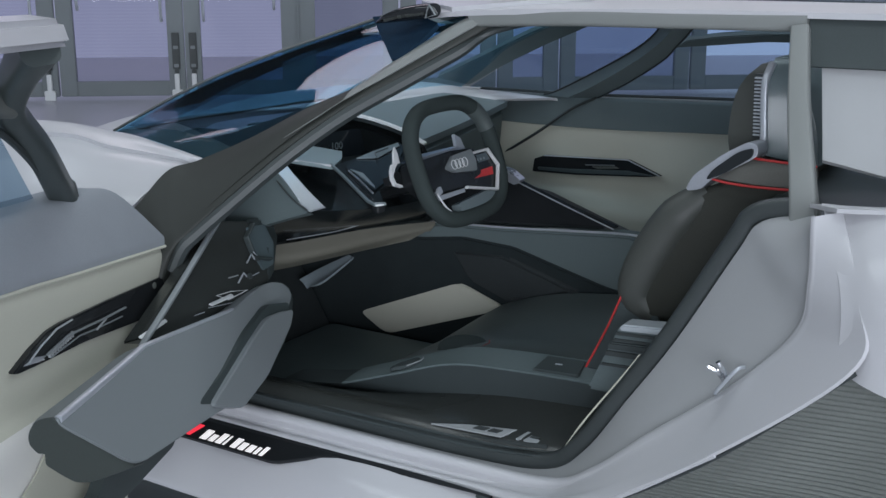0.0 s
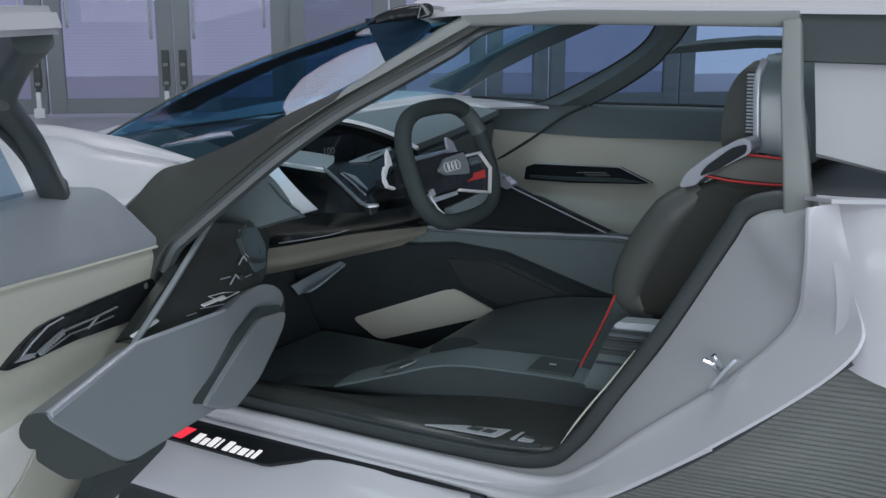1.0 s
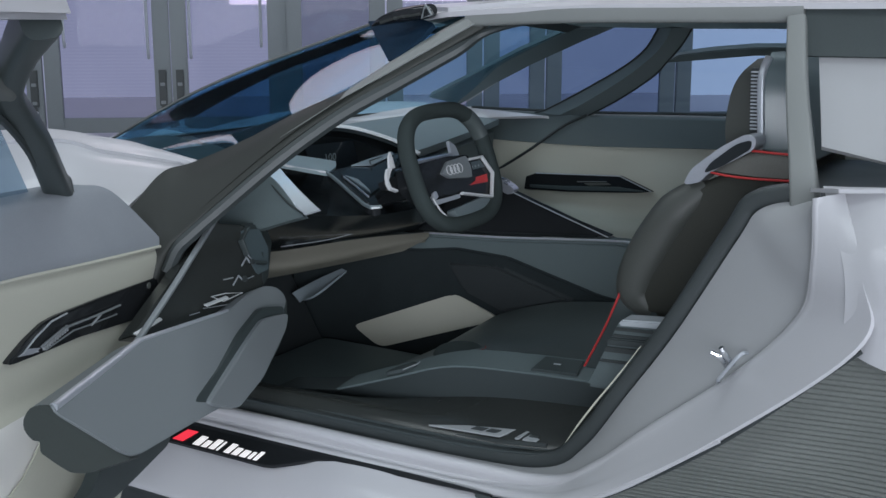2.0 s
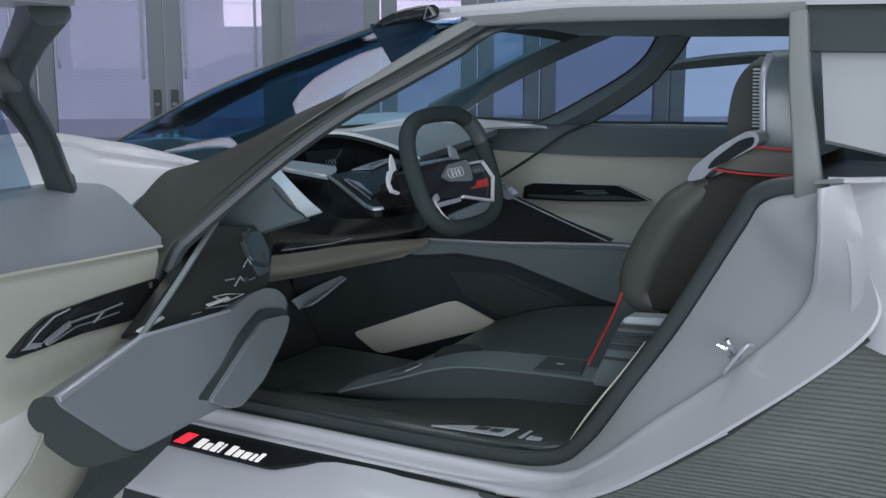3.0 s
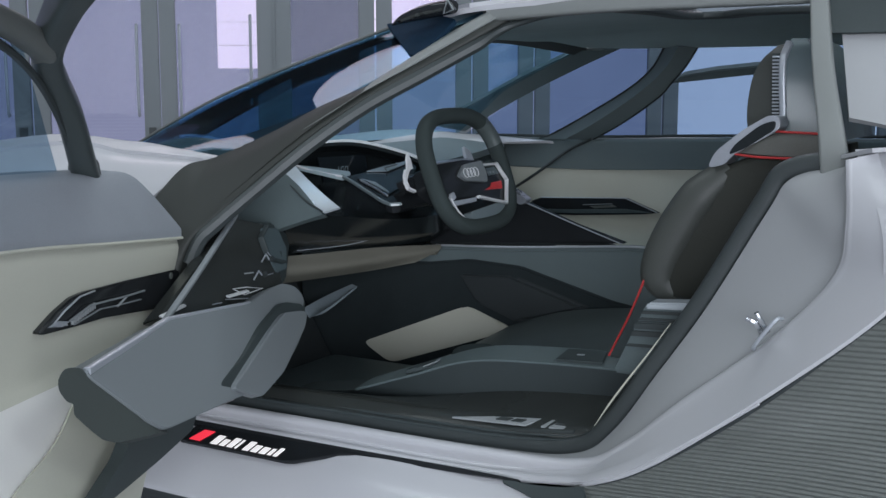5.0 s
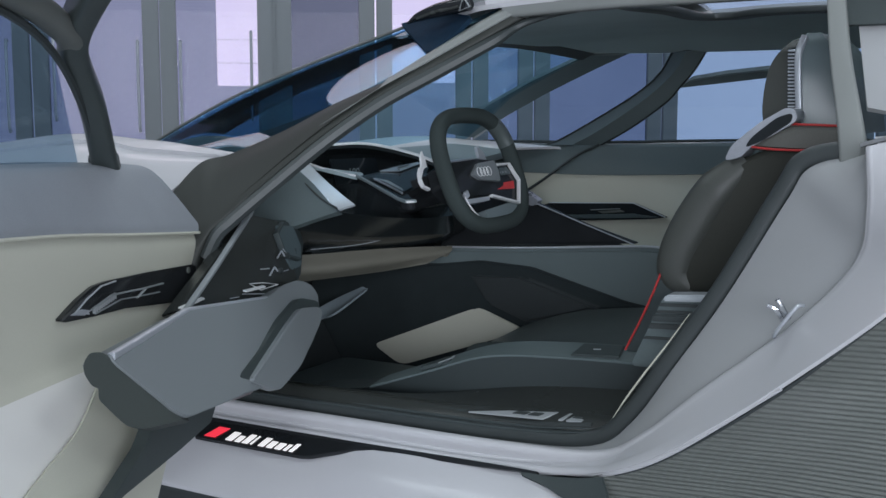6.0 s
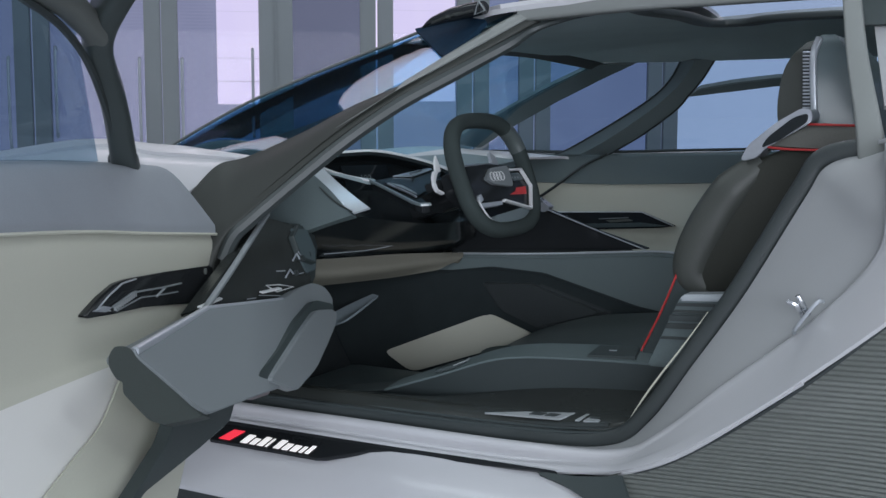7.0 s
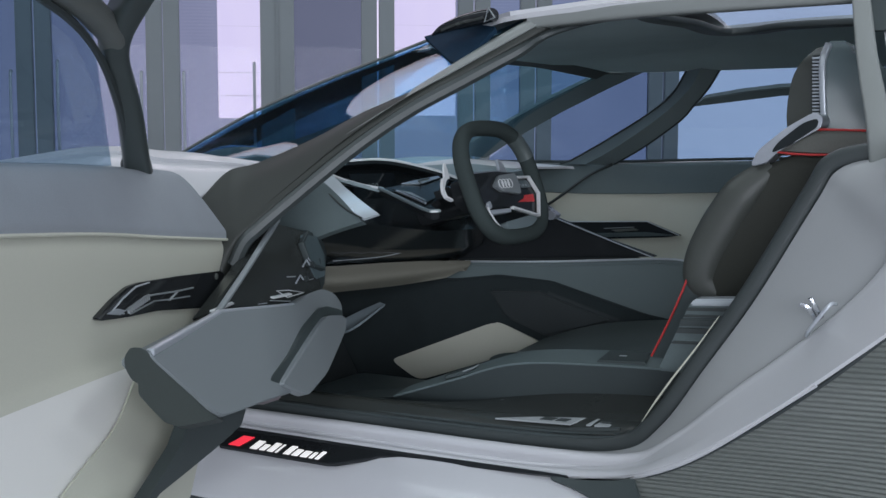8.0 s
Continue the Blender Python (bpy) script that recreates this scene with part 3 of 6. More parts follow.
part("roof_edge", sheet([[(-1.235, 1.915, 1.142), (-1.14, 1.888, 1.153), (-0.9, 1.868, 1.162), (-0.48, 1.852, 1.166), (0.2, 1.85, 1.155), (1.2, 1.88, 1.07)],
                         [(-1.27, 1.975, 1.150), (-1.17, 1.96, 1.163), (-0.9, 1.94, 1.176), (-0.48, 1.93, 1.180), (0.2, 1.93, 1.166), (1.2, 1.95, 1.08)]], 0.01, 30), PAINT, car, "white roof edge above the door")
up_line = [(-1.73, 1.472, 0.70), (-1.668, 1.517, 0.774), (-1.652, 1.592, 0.836), (-1.613, 1.641, 0.854), (-1.515, 1.695, 0.902), (-1.42, 1.745, 0.958), (-1.31, 1.807, 1.014), (-1.24, 1.845, 1.066), (-1.172, 1.883, 1.113), (-1.12, 1.91, 1.145)]
low_line = [(-1.60, 1.47, 0.56), (-1.580, 1.495, 0.66), (-1.565, 1.510, 0.705), (-1.545, 1.53, 0.733), (-1.487, 1.577, 0.796), (-1.40, 1.646, 0.886), (-1.314, 1.715, 0.962), (-1.228, 1.784, 1.022), (-1.142, 1.853, 1.081), (-1.083, 1.902, 1.123)]
front_pillar = part("front_pillar", sheet([up_line, between(up_line, low_line, 0.35, -0.010, 0.005), between(up_line, low_line, 0.70, -0.010, 0.002), low_line, between(low_line, low_line, 0, 0.026, 0.004)], -0.015, 80, 33), PILLAR, car, "dark grey windscreen pillar")
# Paler overlay and bead: light on the twisting pillar put into colour.
head_up, head_low = up_line[6:], low_line[6:]
part("pillar_head", sheet([between(head_up, head_low, 0.04, -0.004, 0.004), between(head_up, head_low, 0.35, -0.0135, 0.0075), between(head_up, head_low, 0.66, -0.0135, 0.005)], -0.004, 30, 13), RAILGREY, front_pillar, "paler upper pillar face, caught light put into its grey")
part("pillar_bead", sweep(between(up_line[5:], low_line[5:], 0.68, -0.0125, 0.004), circle(0.0028, 6), n=50, up=(0, 1, 0), scales=[0.1, 0.6, 1, 1, 1]), RAILGREY, front_pillar, "pale bead along the pillar, a highlight put in as shape")
part("pillar_foot", slab([(-1.80, 1.63, 0.52), (-1.64, 1.70, 0.52), (-1.63, 1.72, 0.78), (-1.66, 1.70, 0.82), (-1.80, 1.66, 0.80)], (0, 0.02, 0), 0.003), DARKTRIM, car, "black lining at the foot of the pillar")
part("pillar_seal", sweep([(p[0] + 0.012, p[1] + 0.016, p[2] - 0.004) for p in low_line[1:]] + [(-0.9, 1.908, 1.140), (-0.46, 1.895, 1.144)], circle(0.014, 8), n=80, up=(0, 1, 0), scales=[1, 1, 1, 1, 1, 1, 1, 0.9, 0.5, 0.4, 0.4]), RUBBER, car, "black rubber seal round the upper opening")
# far side frame, in the leaning plane of the far windows


def far(x, z, inward=0.0):
    return (x, 3.28 - 0.83 * (z - 0.83) - inward, z)


part("far_front_pillar", slab([far(-2.06, 0.862), far(-1.85, 0.945), far(-1.64, 1.030), far(-1.42, 1.107), far(-1.29, 1.107), far(-1.42, 1.061), far(-1.60, 0.993), far(-1.77, 0.922), far(-1.94, 0.843)], (0, 0.025, 0.02), 0.004), TRIM, car, "charcoal far windscreen pillar")
far_door = part("far_door", sheet([[(-2.0, 3.26, 0.745), (-1.5, 3.26, 0.735), (-1.0, 3.262, 0.752), (-0.3, 3.25, 0.76)],
                                   [(-2.0, 3.22, 0.60), (-1.5, 3.222, 0.60), (-1.0, 3.222, 0.605), (-0.3, 3.21, 0.61)],
                                   [(-2.0, 3.20, 0.54), (-1.5, 3.20, 0.54), (-1.0, 3.20, 0.545), (-0.3, 3.19, 0.55)],
                                   [(-2.0, 3.11, 0.47), (-1.5, 3.11, 0.47), (-1.0, 3.11, 0.475), (-0.3, 3.1, 0.48)],
                                   [(-2.0, 3.10, 0.20), (-1.5, 3.10, 0.20), (-1.0, 3.10, 0.20), (-0.3, 3.09, 0.20)]], -0.03, 20), BEIGE, car, "cream leather far door, closed")
pillar_top = [(-1.66, 0.828), (-1.60, 0.848), (-1.45, 0.917), (-1.30, 0.992), (-1.215, 1.048), (-1.16, 1.108)]
pillar_low = [(-1.47, 0.828), (-1.344, 0.889), (-1.214, 0.965), (-1.160, 1.010), (-1.105, 1.058), (-1.06, 1.108)]
pillar_mid = [(x0 * 0.45 + x1 * 0.55, z0 * 0.45 + z1 * 0.55) for (x0, z0), (x1, z1) in zip(pillar_top, pillar_low)]
part("window_pillar", sheet([[far(x, z) for x, z in pillar_top], [far(x, z, 0.040) for x, z in pillar_mid], [far(x, z) for x, z in pillar_low]], -0.02, 36, curved=False), DASHGREY, far_door, "charcoal diagonal window pillar with a folded face")
part("window_bar", slab([far(-1.165, 1.005), far(-1.125, 1.028), far(-1.02, 1.043), far(-0.9, 1.054), far(-0.5, 1.06), far(-0.5, 1.038), far(-0.9, 1.031), far(-1.03, 1.018)], (0, 0.02, 0.015), 0.003), TRIM, far_door, "charcoal bar across the window")
part("belt", sheet([[(-2.1, 3.30, 0.83), (-1.5, 3.30, 0.832), (-1.0, 3.30, 0.845), (-0.3, 3.28, 0.855)],
                    [(-2.1, 3.275, 0.825), (-1.5, 3.275, 0.827), (-1.0, 3.275, 0.838), (-0.3, 3.26, 0.85)],
                    [(-2.1, 3.268, 0.805), (-1.5, 3.268, 0.807), (-1.0, 3.268, 0.818), (-0.3, 3.25, 0.83)],
                    [(-2.1, 3.25, 0.742), (-1.5, 3.25, 0.734), (-1.0, 3.252, 0.75), (-0.3, 3.24, 0.757)]], -0.02, 20), TRIM, far_door, "charcoal top of the far door")
for edge, name in ((pillar_top, "upper"), (pillar_low, "lower")):
    part("window_seal", sweep([far(x, z, 0.003) for x, z in edge], circle(0.003, 6), n=30, up=(0, 1, 0)), RUBBER, far_door, "black seal along the %s edge of the pillar" % name)
part("window_seal", sweep([(-1.9, 3.283, 0.836), (-1.47, 3.283, 0.838), (-1.0, 3.283, 0.851), (-0.3, 3.265, 0.861)], circle(0.005, 6), n=12), RUBBER, far_door, "black seal along the belt")
part("shut_line", sweep([(-1.80, 3.235, 0.62), (-1.66, 3.242, 0.71), (-1.55, 3.255, 0.79), (-1.47, 3.268, 0.83)], circle(0.005, 6), n=12), RUBBER, far_door, "dark shut line")
part("window_pane", slab([far(-1.95, 0.835, -0.02), far(-0.3, 0.85, -0.02), far(-0.3, 1.11, -0.02), far(-1.40, 1.11, -0.02)], (0, 0.004, 0.003), 0), BLUEGLASS, far_door, "blue tinted window pane")
HND = [(-1.66, 0.625), (-1.62, 0.640), (-1.33, 0.650), (-1.218, 0.611), (-1.27, 0.603), (-1.50, 0.588), (-1.66, 0.585)]
part("handle_recess", slab([(x, 3.214 - 0.28 * (0.61 - z), z) for x, z in HND], (0, 0.012, 0), 0.002), BLACK, far_door, "gloss black pull recess")
# Flat lip, paler than the recess: light on its lower face painted in.
part("handle_bevel", slab([(-1.64, 3.206, 0.592), (-1.50, 3.206, 0.594), (-1.27, 3.206, 0.608), (-1.24, 3.206, 0.611), (-1.33, 3.206, 0.618), (-1.52, 3.206, 0.606), (-1.64, 3.206, 0.602)], (0, 0.006, 0), 0.002), SHELLDARK, far_door, "lower lip of the pull, its lit face put into a paler tone")
part("handle_lever", slab([(-1.45, 3.206, 0.620), (-1.37, 3.206, 0.628), (-1.355, 3.206, 0.622), (-1.43, 3.206, 0.614)], (0, 0.006, 0), 0.002), CARBON, far_door, "dark grey door lever")
part("lever_line", sweep([(-1.47, 3.204, 0.624), (-1.37, 3.204, 0.632)], circle(0.0015, 6), n=4, curved=False), SHELL, far_door)
part("handle_rim", sweep([(-1.62, 3.212, 0.640), (-1.33, 3.214, 0.651), (-1.222, 3.205, 0.612)], circle(0.002, 6), n=14, curved=False), SILVER, far_door)
part("far_outer_door", sheet([[(-2.0, 3.31, 0.835), (-1.0, 3.31, 0.845), (0.3, 3.34, 0.86)], [(-2.0, 3.45, 0.6), (-1.0, 3.45, 0.6), (0.3, 3.47, 0.6)], [(-2.0, 3.42, 0.15), (-1.0, 3.42, 0.15), (0.3, 3.45, 0.15)]], 0.008, 16), PAINT, car, "white far flank of the car")

part("far_roof_frame", sheet([[(-1.52, 3.03, 1.118), (-1.30, 3.05, 1.108), (-1.05, 3.05, 1.106), (-0.6, 3.06, 1.105), (0.4, 3.06, 1.08)],
                              [(-1.45, 2.80, 1.142), (-1.2, 2.75, 1.148), (-0.95, 2.74, 1.150), (-0.6, 2.68, 1.152), (0.4, 2.66, 1.14)],
                              [(-1.40, 2.66, 1.150), (-1.1, 2.60, 1.155), (-0.88, 2.54, 1.158), (-0.6, 2.45, 1.158), (0.4, 2.45, 1.14)]], 0.006, 20), LINER, car, "charcoal lined far roof frame")
part("front_header", sheet([[(-1.14, 1.905, 1.118), (-1.36, 2.12, 1.122), (-1.50, 2.46, 1.122), (-1.52, 2.78, 1.126), (-1.50, 2.98, 1.126)],
                            [(-0.90, 1.96, 1.146), (-0.93, 2.10, 1.15), (-0.90, 2.24, 1.152), (-0.92, 2.56, 1.156), (-1.08, 2.92, 1.140)]], 0.008, 24), LINER, car, "charcoal lined roof header")
part("roof_skin", sheet([[(-1.16, 1.89, 1.15), (-1.38, 2.12, 1.155), (-1.52, 2.46, 1.16), (-1.54, 2.78, 1.155), (-1.50, 3.05, 1.14)],
                         [(-0.88, 1.93, 1.176), (-0.92, 2.10, 1.18), (-0.88, 2.26, 1.182), (-0.92, 2.6, 1.18), (-1.0, 3.03, 1.16)]], 0.01, 20), PAINT, car, "white roof skin")
part("far_roof_edge", sheet([[mirrored(p) for p in ((-1.3, 1.87, 1.14), (-0.9, 1.872, 1.15), (-0.48, 1.865, 1.15), (0.2, 1.86, 1.14), (1.2, 1.88, 1.07))],
                             [(-1.35, 2.68, 1.168), (-0.92, 2.58, 1.172), (-0.6, 2.50, 1.174), (0.2, 2.48, 1.165), (1.2, 2.6, 1.09)]], 0.01, 20), PAINT, car, "white roof skin above the far door")
roof_glass = part("roof_glass", sheet([[(-0.88, 1.95, 1.172), (-0.6, 1.94, 1.176), (0.4, 1.94, 1.16)], [(-0.86, 2.2, 1.18), (-0.6, 2.2, 1.184), (0.4, 2.2, 1.17)], [(-0.88, 2.57, 1.170), (-0.6, 2.49, 1.172), (0.4, 2.47, 1.160)]], 0.005, 16), ROOFGLASS, car, "tinted glass roof panel")
roof_glass.visible_shadow = False

part("roof_seal", sweep([(-0.905, 1.95, 1.152), (-0.93, 2.1, 1.155), (-0.905, 2.26, 1.157), (-0.91, 2.48, 1.160), (-0.84, 2.53, 1.162), (-0.6, 2.45, 1.162), (0.4, 2.45, 1.145)], bar(0.044, 0.016, 0.005), n=80), RUBBER, car, "black seal round the roof glass")

# windscreen
SCREEN_NEAR = [[(-1.596, 1.644, 0.847), (-1.50, 1.70, 0.905), (-1.39, 1.762, 0.972), (-1.28, 1.825, 1.04), (-1.14, 1.905, 1.143)],
               [(-1.90, 1.725, 0.857), (-1.72, 1.83, 0.931), (-1.55, 1.90, 1.025), (-1.40, 1.94, 1.086), (-1.26, 1.955, 1.123)],
               [(-2.265, 2.0, 0.818), (-2.07, 2.0, 0.907), (-1.90, 2.0, 0.976), (-1.72, 2.02, 1.040), (-1.41, 2.03, 1.133)],
               [(-2.42, 2.22, 0.790), (-2.19, 2.22, 0.905), (-1.96, 2.22, 0.992), (-1.74, 2.22, 1.062), (-1.49, 2.22, 1.142)]]
SCREEN_GRID = SCREEN_NEAR + [[(-2.48, 2.46, 0.785), (-2.22, 2.46, 0.91), (-1.98, 2.46, 1.005), (-1.76, 2.46, 1.075), (-1.52, 2.46, 1.148)],
                             [(-2.43, 2.70, 0.790), (-2.19, 2.70, 0.905), (-1.97, 2.70, 0.992), (-1.77, 2.69, 1.065), (-1.53, 2.68, 1.147)],
                             [(-2.33, 2.95, 0.805), (-2.12, 2.94, 0.905), (-1.92, 2.91, 0.985), (-1.72, 2.88, 1.065), (-1.50, 2.86, 1.145)],
                             [(-1.98, 3.265, 0.832), (-1.86, 3.215, 0.905), (-1.74, 3.165, 0.980), (-1.60, 3.115, 1.040), (-1.40, 3.05, 1.118)]]
windscreen = part("windscreen", sheet(SCREEN_GRID, 0.005, 28), WSGLASS, car, "dark blue tinted wraparound windscreen")


def screen_strip(i0, i1, widths):
    """A printed strip just inside the glass, along its base, between two grid rows."""
    lo, hi = [], []
    for row, w in zip(SCREEN_GRID[i0:i1], widths):
        a, b = Vector(row[0]), Vector(row[1])
        lo.append(tuple(a + Vector((0.004, 0.004, -0.009))))
        hi.append(tuple(a.lerp(b, w) + Vector((0.004, 0.004, -0.009))))
    return sheet([lo, hi], 0.002, 50)


def on_screen(row, s):
    """A point just under the glass: s from 0 at its base to 4 at the roof, along one grid row."""
    k = min(3, int(s))
    return tuple(Vector(row[k]).lerp(Vector(row[k + 1]), s - k) + Vector((0.001, 0.002, -0.0068)))


def on_glass(k, s):
    """A point just under the near half of the glass: k counts grid rows from the pillar, s from 0 at the base to 4 at the roof."""
    i = min(3, int(k))
    return tuple(Vector(on_screen(SCREEN_GRID[i], s)).lerp(Vector(on_screen(SCREEN_GRID[i + 1], s)), k - i))


# Added tint films stand in for dark reflections and the dim cabin.
film_edge = [(0.05, 0.6), (0.06, 1.3), (0.22, 2.0), (0.50, 2.6), (0.80, 3.2), (1.05, 3.96)]
part("smoked_glass", sheet([[on_glass(k + (3.6 - k) * u, s) for k, s in film_edge] for u in (0, 0.15, 0.3, 0.45, 0.6, 0.8, 1)], 0.001, 24), DIMFILM, windscreen, "dimming film over the glass, dark cabin and reflections put in as tint")
part("crown_band", sheet([[on_glass(1.45 + 0.35 * u, 0.3 + 3.6 * v / 6) for v in range(7)] for u in (0, 0.4, 0.8, 1.2, 1.57)], 0.001, 24), DIMFILM, windscreen, "darker film along the crown, slanting view through glass put in as tint")
part("base_border", screen_strip(0, 8, (0.60, 0.46, 0.14, 0.08, 0.06, 0.08, 0.10, 0.12)), RUBBER, windscreen, "black printed border along the base of the glass")
part("side_border", sheet([[tuple(Vector(p) + Vector((0.002, 0.006, -0.009))) for p in SCREEN_GRID[0]],
                           [tuple(Vector(p).lerp(Vector(q), w) + Vector((0.002, 0.006, -0.009))) for p, q, w in zip(SCREEN_GRID[0], SCREEN_GRID[1], (0.7, 0.42, 0.14, 0.04, 0.03))]], 0.002, 40), RUBBER, windscreen, "black printed border beside the pillar")
part("top_border", sheet([[tuple(Vector(r[4]) + Vector((0.0, 0.004, -0.010))) for r in SCREEN_GRID], [tuple(Vector(r[4]).lerp(Vector(r[3]), 0.22) + Vector((0.0, 0.004, -0.010))) for r in SCREEN_GRID]], -0.002, 40), RUBBER, windscreen, "black printed border under the roof")
part("screen_rim", sweep([tuple(Vector(p) + Vector((0, 0.004, 0.002))) for p in SCREEN_GRID[2]], bar(0.008, 0.006, 0.002), n=40), POSTGREY, windscreen, "thin grey rim along the crown of the glass")

for pane in (windscreen, *windscreen.children):
    if pane.name.split(".")[0] in ("windscreen", "smoked_glass", "crown_band"):
        pane.visible_shadow = False

# bonnet and front wings
wing_edge = [(-1.618, 1.650, 0.842), (-1.68, 1.646, 0.846), (-1.87, 1.650, 0.853), (-2.15, 1.645, 0.860), (-3.0, 1.58, 0.72), (-3.5, 1.7, 0.45)]
wing_crown = [(-1.600, 1.648, 0.847), (-1.74, 1.676, 0.858), (-1.93, 1.722, 0.868), (-2.3, 1.74, 0.866), (-3.0, 1.76, 0.74), (-3.55, 1.85, 0.45)]
wing_fall = [(-1.70, 1.70, 0.842), (-1.95, 1.79, 0.850), (-2.18, 1.88, 0.830), (-2.5, 1.92, 0.785), (-3.05, 2.0, 0.66), (-3.65, 2.1, 0.44)]
cowl_side = [(-2.27, 2.0, 0.800), (-2.33, 2.06, 0.790), (-2.45, 2.12, 0.770), (-2.65, 2.15, 0.735), (-3.1, 2.2, 0.64), (-3.72, 2.3, 0.44)]
bonnet_mid = [(-2.47, 2.46, 0.782), (-2.5, 2.46, 0.785), (-2.6, 2.46, 0.788), (-2.8, 2.46, 0.735), (-3.1, 2.46, 0.64), (-3.75, 2.46, 0.45)]
half = [wing_edge, wing_crown, wing_fall, cowl_side]


def lowered(row, dz):
    """A row of the bonnet's far half, set lower to fit the camera's view."""
    return [tuple(Vector(mirrored(p)) - Vector((0, 0, dz))) for p in row]


part("bonnet", sheet(half + [bonnet_mid] + [lowered(row, dz) for row, dz in zip(half[::-1], (0.010, 0.030, 0.036, 0.036))], 0.008, 40), PAINT, car, "white satin bonnet and front wings")
part("front_wing_side", sheet([wing_edge,
                               [(-1.655, 1.605, 0.826), (-1.72, 1.60, 0.826), (-1.88, 1.595, 0.825), (-2.18, 1.575, 0.815), (-3.0, 1.52, 0.64), (-3.5, 1.69, 0.42)],
                               [(-1.70, 1.520, 0.755), (-1.76, 1.515, 0.75), (-1.92, 1.51, 0.74), (-2.2, 1.49, 0.72), (-3.0, 1.48, 0.55), (-3.5, 1.68, 0.37)],
                               [(-1.78, 1.47, 0.60), (-1.85, 1.46, 0.60), (-2.1, 1.45, 0.60), (-2.4, 1.44, 0.58), (-3.0, 1.47, 0.45), (-3.5, 1.68, 0.3)],
                               [(-1.80, 1.48, 0.30), (-1.9, 1.47, 0.30), (-2.1, 1.46, 0.30), (-2.4, 1.45, 0.3), (-3.0, 1.47, 0.3), (-3.5, 1.68, 0.2)]], 0.008, 36), PAINT, car, "white satin front wing")

# camera pod above the windscreen pillar
pod = part("mirror_pod", sweep([(-1.356, 1.912, 1.124), (-1.320, 1.900, 1.136), (-1.270, 1.890, 1.147), (-1.225, 1.882, 1.153), (-1.192, 1.876, 1.156)], [(x, y if y < 0 else y * 0.7) for x, y in circle(0.021, 16, 0.85)], n=24, scales=[0.12, 0.62, 0.95, 1.0, 0.92]), BLACK, car, "gloss black camera pod at the roof corner")
part("pod_ridge", sweep([(-1.318, 1.886, 1.130), (-1.268, 1.872, 1.140), (-1.205, 1.861, 1.148)], bar(0.004, 0.006, 0.001), n=14), CHARCOAL, pod, "satin ridge along the pod")
part("pod_cap", sweep([(-1.204, 1.862, 1.139), (-1.192, 1.857, 1.165), (-1.180, 1.860, 1.146)], bar(0.003, 0.005, 0.001), closed=True, curved=False, up=(0, 1, 0.1)), SHELL, pod, "bright three-cornered end ring of the pod")
part("lens", slab([(-1.202, 1.866, 1.141), (-1.192, 1.861, 1.162), (-1.182, 1.864, 1.147)], (0.002, 0.008, 0), 0), SCREEN, pod, "small camera lens")
SN = Vector((-0.21, -0.52, 0.83)).normalized()
part("corner_panel", slab(rounded([(-1.43, 2.000, 1.132), (-1.263, 1.83, 1.058), (-1.235, 1.822, 1.060), (-1.185, 1.880, 1.130), (-1.25, 1.91, 1.142)], 0.010), tuple(SN * -0.010), 0.001), DARKBLUE, windscreen, "dark navy panel at the upper corner of the glass")

# tail and wheels
part("tail", sheet([[(1.2, 1.58, 0.95), (1.2, 1.88, 1.06), (1.2, 2.46, 1.08), (1.2, 3.04, 1.06), (1.2, 3.34, 0.95)],
                    [(1.5, 1.56, 0.88), (1.5, 1.86, 0.93), (1.5, 2.46, 0.95), (1.5, 3.06, 0.93), (1.5, 3.36, 0.88)],
                    [(1.56, 1.58, 0.60), (1.60, 1.86, 0.60), (1.62, 2.46, 0.60), (1.60, 3.06, 0.60), (1.56, 3.34, 0.60)],
                    [(1.48, 1.62, 0.16), (1.50, 1.86, 0.14), (1.50, 2.46, 0.14), (1.50, 3.06, 0.14), (1.48, 3.30, 0.16)]], 0.01, 30), PAINT, car, "white satin tail")
part("tail_side", sheet([[(1.2, 1.58, 0.95), (1.5, 1.56, 0.88)], [(1.2, 1.46, 0.84), (1.52, 1.55, 0.75)], [(1.2, 1.44, 0.58), (1.56, 1.57, 0.58)], [(1.2, 1.50, 0.12), (1.48, 1.62, 0.14)]], 0.008, 8), PAINT, car)
part("far_rear_wing", sheet([[mirrored(p) for p in r] for r in ([(-0.34, 1.58, 0.905), (0.0, 1.56, 0.93), (0.5, 1.55, 0.95), (1.5, 1.56, 0.88)], [(-0.285, 1.475, 0.80), (0.0, 1.45, 0.83), (0.5, 1.44, 0.84), (1.52, 1.55, 0.75)],
                                                                [(-0.275, 1.46, 0.6), (0.0, 1.44, 0.60), (0.5, 1.43, 0.60), (1.56, 1.57, 0.58)], [(-0.275, 1.50, 0.12), (0.0, 1.50, 0.12), (0.5, 1.50, 0.12), (1.48, 1.62, 0.14)])], 0.008, 24), PAINT, car, "white far rear wing")
part("far_deck", sheet([[mirrored(p) for p in ((-0.40, 1.58, 0.90), (0.5, 1.56, 0.945), (1.2, 1.58, 0.945))], [mirrored(p) for p in ((-0.40, 1.90, 1.10), (0.5, 1.90, 1.10), (1.2, 1.90, 1.05))]], 0.008, 16), PAINT, car)
nose = [(-3.5, 1.7, 0.45), (-3.6, 1.85, 0.45), (-3.7, 2.2, 0.45), (-3.75, 2.46, 0.45), (-3.7, 2.72, 0.45), (-3.6, 3.07, 0.45), (-3.5, 3.22, 0.45)]
